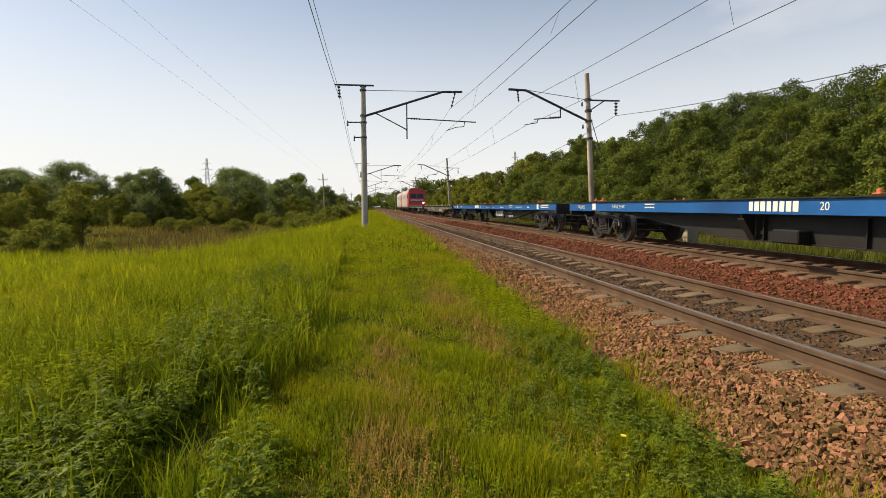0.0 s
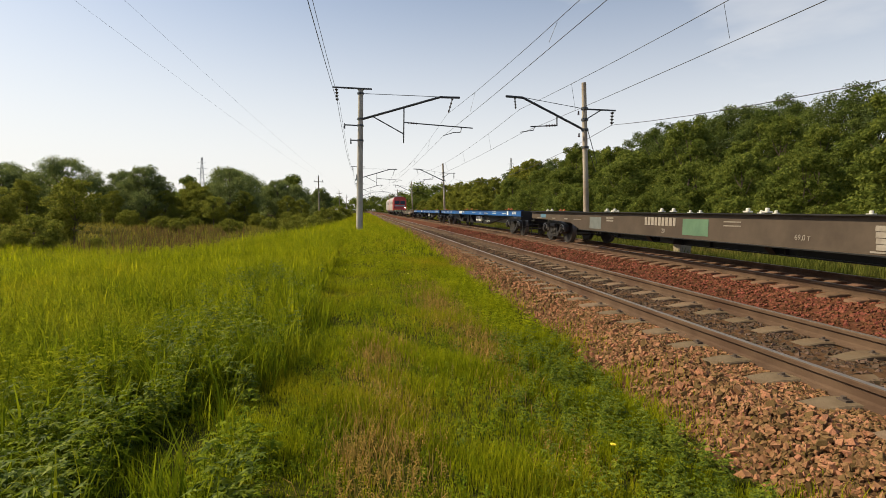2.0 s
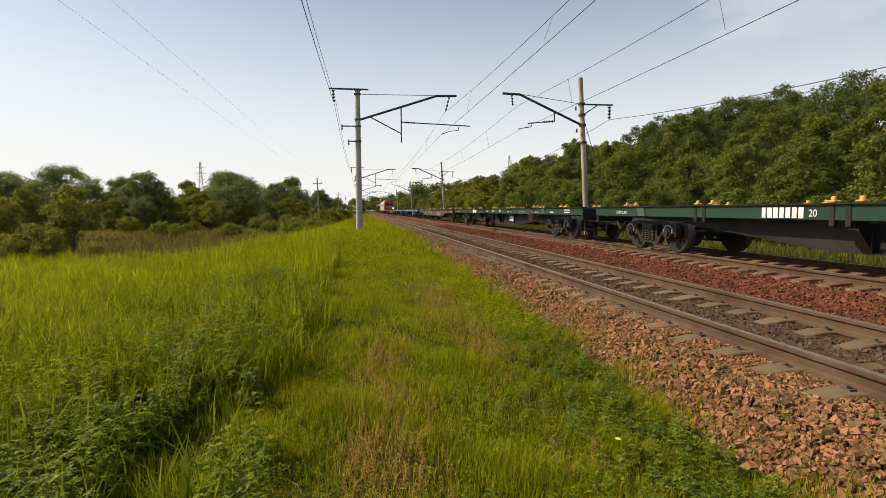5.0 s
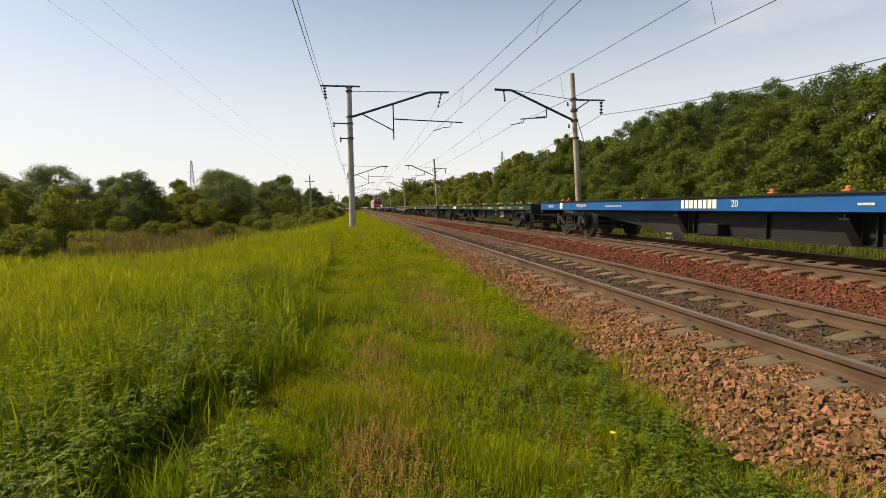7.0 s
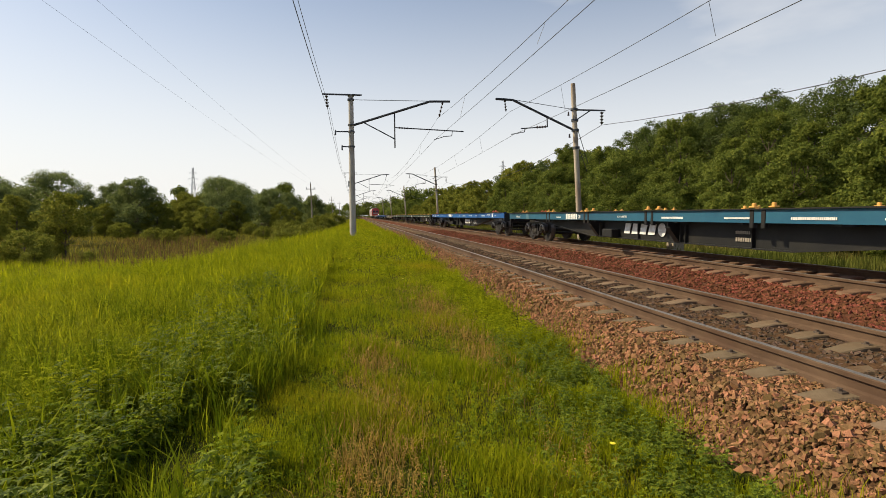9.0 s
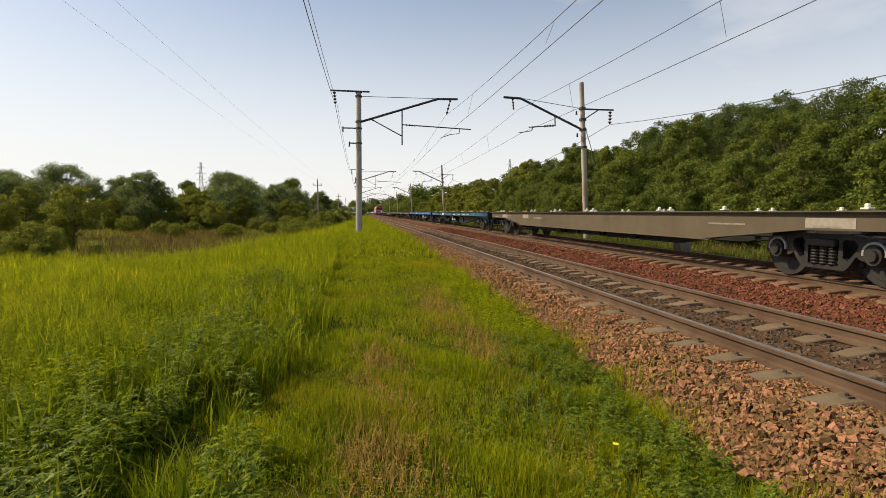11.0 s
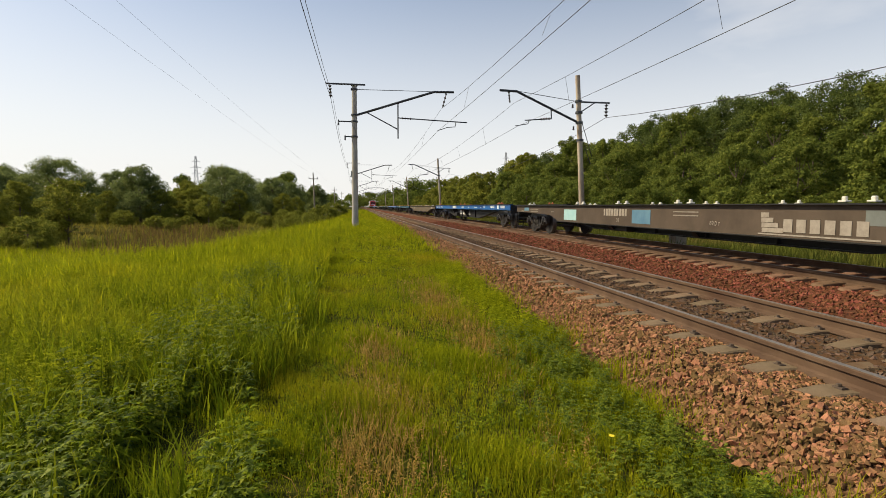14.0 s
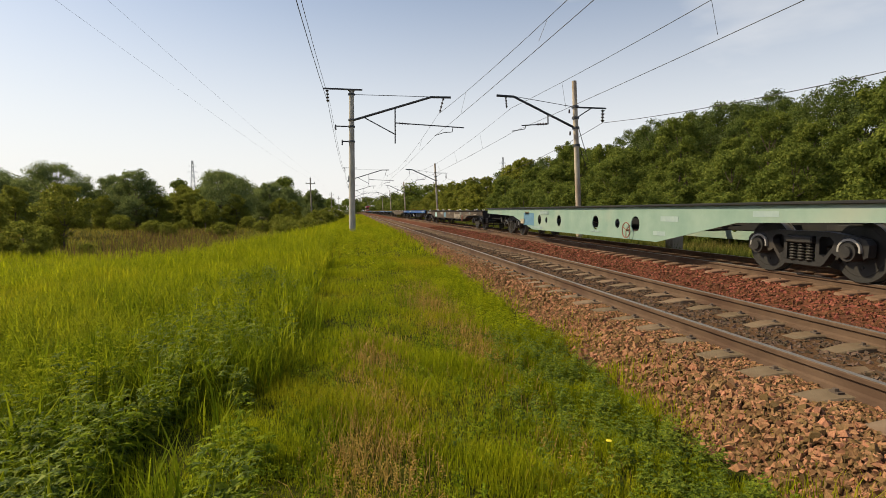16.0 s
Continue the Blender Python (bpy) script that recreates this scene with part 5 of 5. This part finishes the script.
    tagged(new("sedge", mesh_np("sedge", v, f, M["tall_near"])), "clumps of broad arching sedge blades on the slope", "grass", kind="stuff")
    # dry strip in the middle of the shoulder
    x, y, r = scatter(110000, -0.6, 2.0, 1.6, 14, 300)
    keep = r.uniform(size=len(x)) < dryness(x, y) * (0.15 + 0.5 * patch(x, y, 4.7, 4))
    x, y = x[keep], y[keep]
    v, f = blades(x, y, 0.15 * r.uniform(0.4, 1.5, len(x)), 0.003 * r.uniform(0.6, 1.4, len(x)), 301, 0.9)
    tagged(new("dry_grass", mesh_np("dry_grass", v, f, M["dry"])), "dry tan grass stems on the trodden strip", "grass", kind="stuff")
    # brown reeds in the hollow, grass before the wood
    x, y, r = scatter(15000, -34, -8, 36, 85, 310)
    keep = (x > -0.33 * y - 5.2 + 2 * np.sin(y * 0.7)) & (x < -0.33 * y + 2.5 + 0.16 * (y - 37) + 1.5 * np.sin(y * 0.9 + 1))
    keep &= r.uniform(size=len(x)) < 0.05 + 1.1 * patch(x, y, 0.8, 6) ** 2
    x, y = x[keep], y[keep]
    v, f = blades(x, y, (0.5 + 1.0 * patch(x, y, 0.5, 2)) * r.uniform(0.6, 1.2, len(x)), 0.02 * r.uniform(0.6, 1.4, len(x)), 311, 0.2)
    tagged(new("reed_bed", mesh_np("reed_bed", v, f, M["reed"])), "dull brown dry reeds in the wet hollow", "reeds", kind="stuff")
    x, y, r = scatter(70000, 10.6, 17, 4, 110, 320, 1.5)
    v, f = blades(x, y, 0.35 * r.uniform(0.4, 1.5, len(x)), 0.013 * r.uniform(0.6, 1.4, len(x)) * (1 + y / 40), 321, 0.6, True)
    tagged(new("verge_grass", mesh_np("verge_grass", v, f, M["verge"])), "rough green grass between the far track and the wood", "grass", kind="stuff")


build_grass()


def weed_plants(name, label, spots, seed, leaf_len, stem_h, n_leaves, material, lobed=False):
    """Broad-leaved weeds: pointed leaves in whorls up short stems; lobed leaves have two side fingers on each side."""
    r = np.random.default_rng(seed)
    xy = np.array(spots)
    n = len(xy)
    k = np.arange(n_leaves)[None]
    u = (k + 0.6) / n_leaves
    hh = (stem_h * r.uniform(0.5, 1.25, n))[:, None]
    lean = r.normal(size=(n, 2, 1)) * 0.12
    a = k * 2.4 + r.uniform(-0.5, 0.5, (n, n_leaves))
    tilt = r.uniform(-0.25, 0.55, (n, n_leaves))
    ll = leaf_len * r.uniform(0.6, 1.25, (n, n_leaves)) * (1.15 - 0.6 * u)
    p = np.stack([xy[:, :1] + lean[:, 0] * hh * u, xy[:, 1:] + lean[:, 1] * hh * u, ground_z(xy[:, 0], xy[:, 1])[:, None] + hh * u], -1)

    def leaves(base, ang, length, width):
        d = np.stack([np.cos(ang) * np.cos(tilt), np.sin(ang) * np.cos(tilt), np.sin(tilt)], -1)
        side = np.stack([-np.sin(ang), np.cos(ang), np.zeros_like(ang)], -1) * (length * width)[..., None]
        mid = base + d * (length * 0.5)[..., None]
        mid[..., 2] += 0.02 * length
        tip = base + d * length[..., None]
        tip[..., 2] -= 0.25 * length
        return np.stack([base, mid - side, tip, mid + side], -2).reshape(-1, 3), d

    v, d = leaves(p, a, ll, 0.13 if lobed else 0.22)
    vs = [v]
    if lobed:
        for along, size in ((0.25, 0.5), (0.5, 0.42)):
            for turn in (-0.85, 0.85):
                vs.append(leaves(p + d * (ll * along)[..., None], a + turn, ll * size, 0.14)[0])
    v = np.concatenate(vs)
    tagged(new(name, mesh_np(name, v, np.arange(len(v)).reshape(-1, 4), material)), label, "weeds", kind="stuff")


def build_weeds():
    r = np.random.default_rng(60)
    n = 4200
    spots = [(x, y) for x, y, q in zip(r.uniform(-5.2, -0.6, n), 1.9 + 11 * r.uniform(0, 1, n) ** 1.25, r.uniform(0, 1, n)) if hollow(x, y) > 0.45 and x < bank_edge(y) + 0.3 * math.sin(x * 9 + y * 7) and q < (0.2 + patch(x, y, 1.7, 9)) * max(math.exp(-((x + 1.5 + 0.05 * y) / 0.75) ** 2), float(smooth(5.2, 3.6, y)))]
    weed_plants("tall_weeds", "leafy deep green weeds with lobed leaves in the tall grass", spots[::2], 61, 0.165, 0.52, 22, M["weed_dark"], True)
    weed_plants("tall_weeds", "leafy fresh green weeds with lobed leaves in the tall grass", spots[1::2], 66, 0.15, 0.44, 20, M["weed"], True)
    ys = 2.0 + 12 * r.uniform(0, 1, 700) ** 1.3
    xs = toe_x(ys) - 0.05 - np.abs(r.normal(size=700)) * 0.55
    weed_plants("edge_weeds", "low clover-like weeds along the ballast edge", [q for q in zip(xs, ys) if q[1] < 7], 62, 0.08, 0.19, 18, M["weed_dark"], True)
    weed_plants("edge_weeds", "fresh green weeds along the ballast edge farther on", [q for q in zip(xs, ys) if q[1] >= 7], 68, 0.08, 0.22, 18, M["weed_bright"])
    spots = [(x, y) for x, y in zip(r.uniform(-0.7, 2.2, 1100), 1.8 + 9 * r.uniform(0, 1, 1100) ** 1.2) if dryness(x, y) < 0.5]
    weed_plants("low_weeds", "small green weeds scattered in the short grass", spots, 63, 0.05, 0.13, 16, M["weed"])
    n = 6500
    spots = [(x, y) for x, y in zip(r.uniform(-16, -0.9, n), 4.6 + 24 * r.uniform(0, 1, n) ** 1.3) if x < bank_edge(y) - 0.9 * float(smooth(13, 8, y)) + 0.4 * math.sin(x * 3 + y * 2) and x > -0.95 * y - 2]
    weed_plants("meadow_weeds", "yellowish green leafy weeds on the meadow slope", spots, 64, 0.12, 0.50, 24, M["weed_bright"], True)
    n = 2600
    spots = [(x, y) for x, y, q in zip(r.uniform(-3.6, 2.0, n), r.uniform(14, 44, n), r.uniform(0, 1, n)) if q < (0.3 + 0.7 * patch(x, y, 1.1, 4)) * float(smooth(13, 22, y))]
    weed_plants("crest_weeds", "yellowish green leafy weeds on the shoulder crest", spots, 67, 0.13, 0.26, 18, M["weed_bright"])
    spots = [(x, y) for x, y, q in zip(r.uniform(-0.5, 1.9, 2600), 1.8 + 9 * r.uniform(0, 1, 2600) ** 1.2, r.uniform(0, 1, 2600)) if q < dryness(x, y) * 0.75]
    weed_plants("dry_weeds", "dry tan weed stalks with small curled leaves", spots, 65, 0.028, 0.20, 24, M["dry"])


build_weeds()


def flower(x, y, h):
    g = float(ground_z(x, y))
    root = thing("dandelion", "small yellow dandelion flower in the grass", "flower", Matrix.Translation((x, y, g)), "yellow flowers")
    part("stem", cyl(new_bm(), (0, 0, 0), (0.01, 0, h), 0.003, seg=5), M["weed"], root)
    bm = new_bm()
    for k in range(12):
        a = k * math.tau / 12
        box(bm, (0.01 + 0.011 * math.cos(a), 0.011 * math.sin(a), h + 0.003), (0.018, 0.006, 0.003), Matrix.Rotation(a, 3, "Z"))
    cyl(bm, (0.01, 0, h - 0.004), (0.01, 0, h + 0.006), 0.008, seg=8)
    part("bloom", bm, M["flower"], root)


for x, y, h in ((1.72, 3.32, 0.16), (0.2, 11.0, 0.2), (-0.4, 13.5, 0.2), (0.5, 15.0, 0.2), (-1.0, 12.0, 0.25), (-0.2, 17.0, 0.22), (1.1, 12.6, 0.2), (0.0, 20.0, 0.25)):
    flower(x, y, h)


# ---------------------------------------------------------------- ballast stones
def stone_shapes(k, seed):
    """Broken, angular stones: a cut-down cube with jittered corners."""
    r = np.random.default_rng(seed)
    shapes = []
    base = np.array([(-1, -1, -1), (1, -1, -1), (1, 1, -1), (-1, 1, -1), (-1, -1, 1), (1, -1, 1), (1, 1, 1), (-1, 1, 1)], float)
    quads = np.array([(0, 3, 2, 1), (4, 5, 6, 7), (0, 1, 5, 4), (1, 2, 6, 5), (2, 3, 7, 6), (3, 0, 4, 7)])
    for _ in range(k):
        v = base * (1, r.uniform(0.6, 0.95), r.uniform(0.4, 0.75)) + r.normal(size=(8, 3)) * 0.30
        shapes.append(v * 0.62)
    tris = np.concatenate([quads[:, [0, 1, 2]], quads[:, [0, 2, 3]]])
    return shapes, tris


STONES, STONE_TRIS = stone_shapes(14, 70)


def turns(n, r):
    q = r.normal(size=(n, 4))
    q /= np.linalg.norm(q, axis=1)[:, None]
    w, x, y, z = q.T
    return np.stack([np.stack([1 - 2 * (y * y + z * z), 2 * (x * y - z * w), 2 * (x * z + y * w)], -1),
                     np.stack([2 * (x * y + z * w), 1 - 2 * (x * x + z * z), 2 * (y * z - x * w)], -1),
                     np.stack([2 * (x * z - y * w), 2 * (y * z + x * w), 1 - 2 * (x * x + y * y)], -1)], 1)


def stones(name, label, x, y, size, material, seed, lift=0.0):
    r = np.random.default_rng(seed)
    n = len(x)
    shape = np.array(STONES)[r.integers(0, len(STONES), n)]
    v = np.einsum("nij,nkj->nki", turns(n, r), shape) * (size * r.uniform(0.6, 1.35, n))[:, None, None]
    v += np.stack([x, y, ground_z(x, y) + lift], 1)[:, None]
    f = (np.arange(n)[:, None, None] * 8 + STONE_TRIS[None]).reshape(-1, 3)
    return tagged(new(name, mesh_np(name, v.reshape(-1, 3), f, material)), label, "ballast", kind="stuff")


def off_sleepers(x, y, red, end):
    """True where no sleeper top lies."""
    half = PITCH[red] / 2
    d = np.abs((y - PHASE[red] + half) % PITCH[red] - half)
    return (d > 0.12) | end


def build_ballast():
    for k, (n, y0, y1, s) in enumerate(((19000, 1.6, 8, 0.025), (13000, 8, 20, 0.033), (6000, 20, 50, 0.05))):
        x, y, r = scatter(n, 2.2, 3.75, y0, y1, 400 + k)
        toe = toe_x(y)
        keep = x > toe - 0.02 + np.abs(r.normal(size=n)) * 0.06
        keep &= off_sleepers(x, y, False, x < 3.30)
        stones("shoulder_ballast", "broken brown ballast stones on the track shoulder", x[keep], y[keep], s, M["stone"], 410 + k, 0.008)
    for k, (n, y0, y1, s) in enumerate(((9000, 3, 14, 0.033), (6000, 14, 40, 0.044))):
        x, y, r = scatter(n, 3.8, 5.3, y0, y1, 420 + k)
        keep = off_sleepers(x, y, False, (np.abs(x - NEAR_AXIS) < 0.25) & (r.uniform(size=n) < 0.4))
        x, y = x[keep], y[keep]
        stones("crib_ballast", "dark greyish ballast between the rails", x, y, s, M["stone_grey"], 430 + k, -0.012)
    for k, (n, y0, y1, s) in enumerate(((12000, 4, 16, 0.033), (8000, 16, 45, 0.045))):
        x, y, r = scatter(n, 5.4, 7.9, y0, y1, 440 + k)
        keep = off_sleepers(x, y, True, x < 7.31)
        x, y = x[keep], y[keep]
        stones("six_foot_ballast", "rust-stained ballast between the two tracks", x, y, s, M["stone_red"], 450 + k, 0.0)
    # the nearest stones, one by one
    r = random.Random(9)
    bed = thing("loose_ballast", "loose broken brown ballast stones beside the sleepers", "ballast stones")
    mes = []
    for i, v in enumerate(STONES):
        mes.append(mesh_np("stone", v, STONE_TRIS, M["stone_part"]))
    for i in range(300):
        y = r.uniform(2.3, 6.5)
        toe = float(toe_x(y))
        x = r.uniform(toe + 0.02, 3.25)
        s = 0.036 * r.uniform(0.7, 1.4)
        ob = part("stone", r.choice(mes), None, bed)
        ob.matrix_local = Matrix.Translation((x, y, float(ground_z(x, y)) + 0.022)) @ Euler((r.uniform(0, 6), r.uniform(0, 6), r.uniform(0, 6))).to_matrix().to_4x4() @ Matrix.Diagonal((s, s, s, 1))


build_ballast()


# ---------------------------------------------------------------- motion
def motions():
    times = [0, 1 / 30] + [0.5 * i for i in range(1, 32)] + [16 - 1 / 30, 16]
    for root, y0 in TRAIN:
        walk(root, [(t, pose(FAR_AXIS, y0 + SPEED * t, FAR_LIFT)) for t in times])
    turn = math.degrees(SPEED / 30 / WHEEL_R)
    for w, y in WHEELSETS:
        walk(w, [(i / 30, pose(0, y, WHEEL_R, -turn * i)) for i in range(481)])


motions()
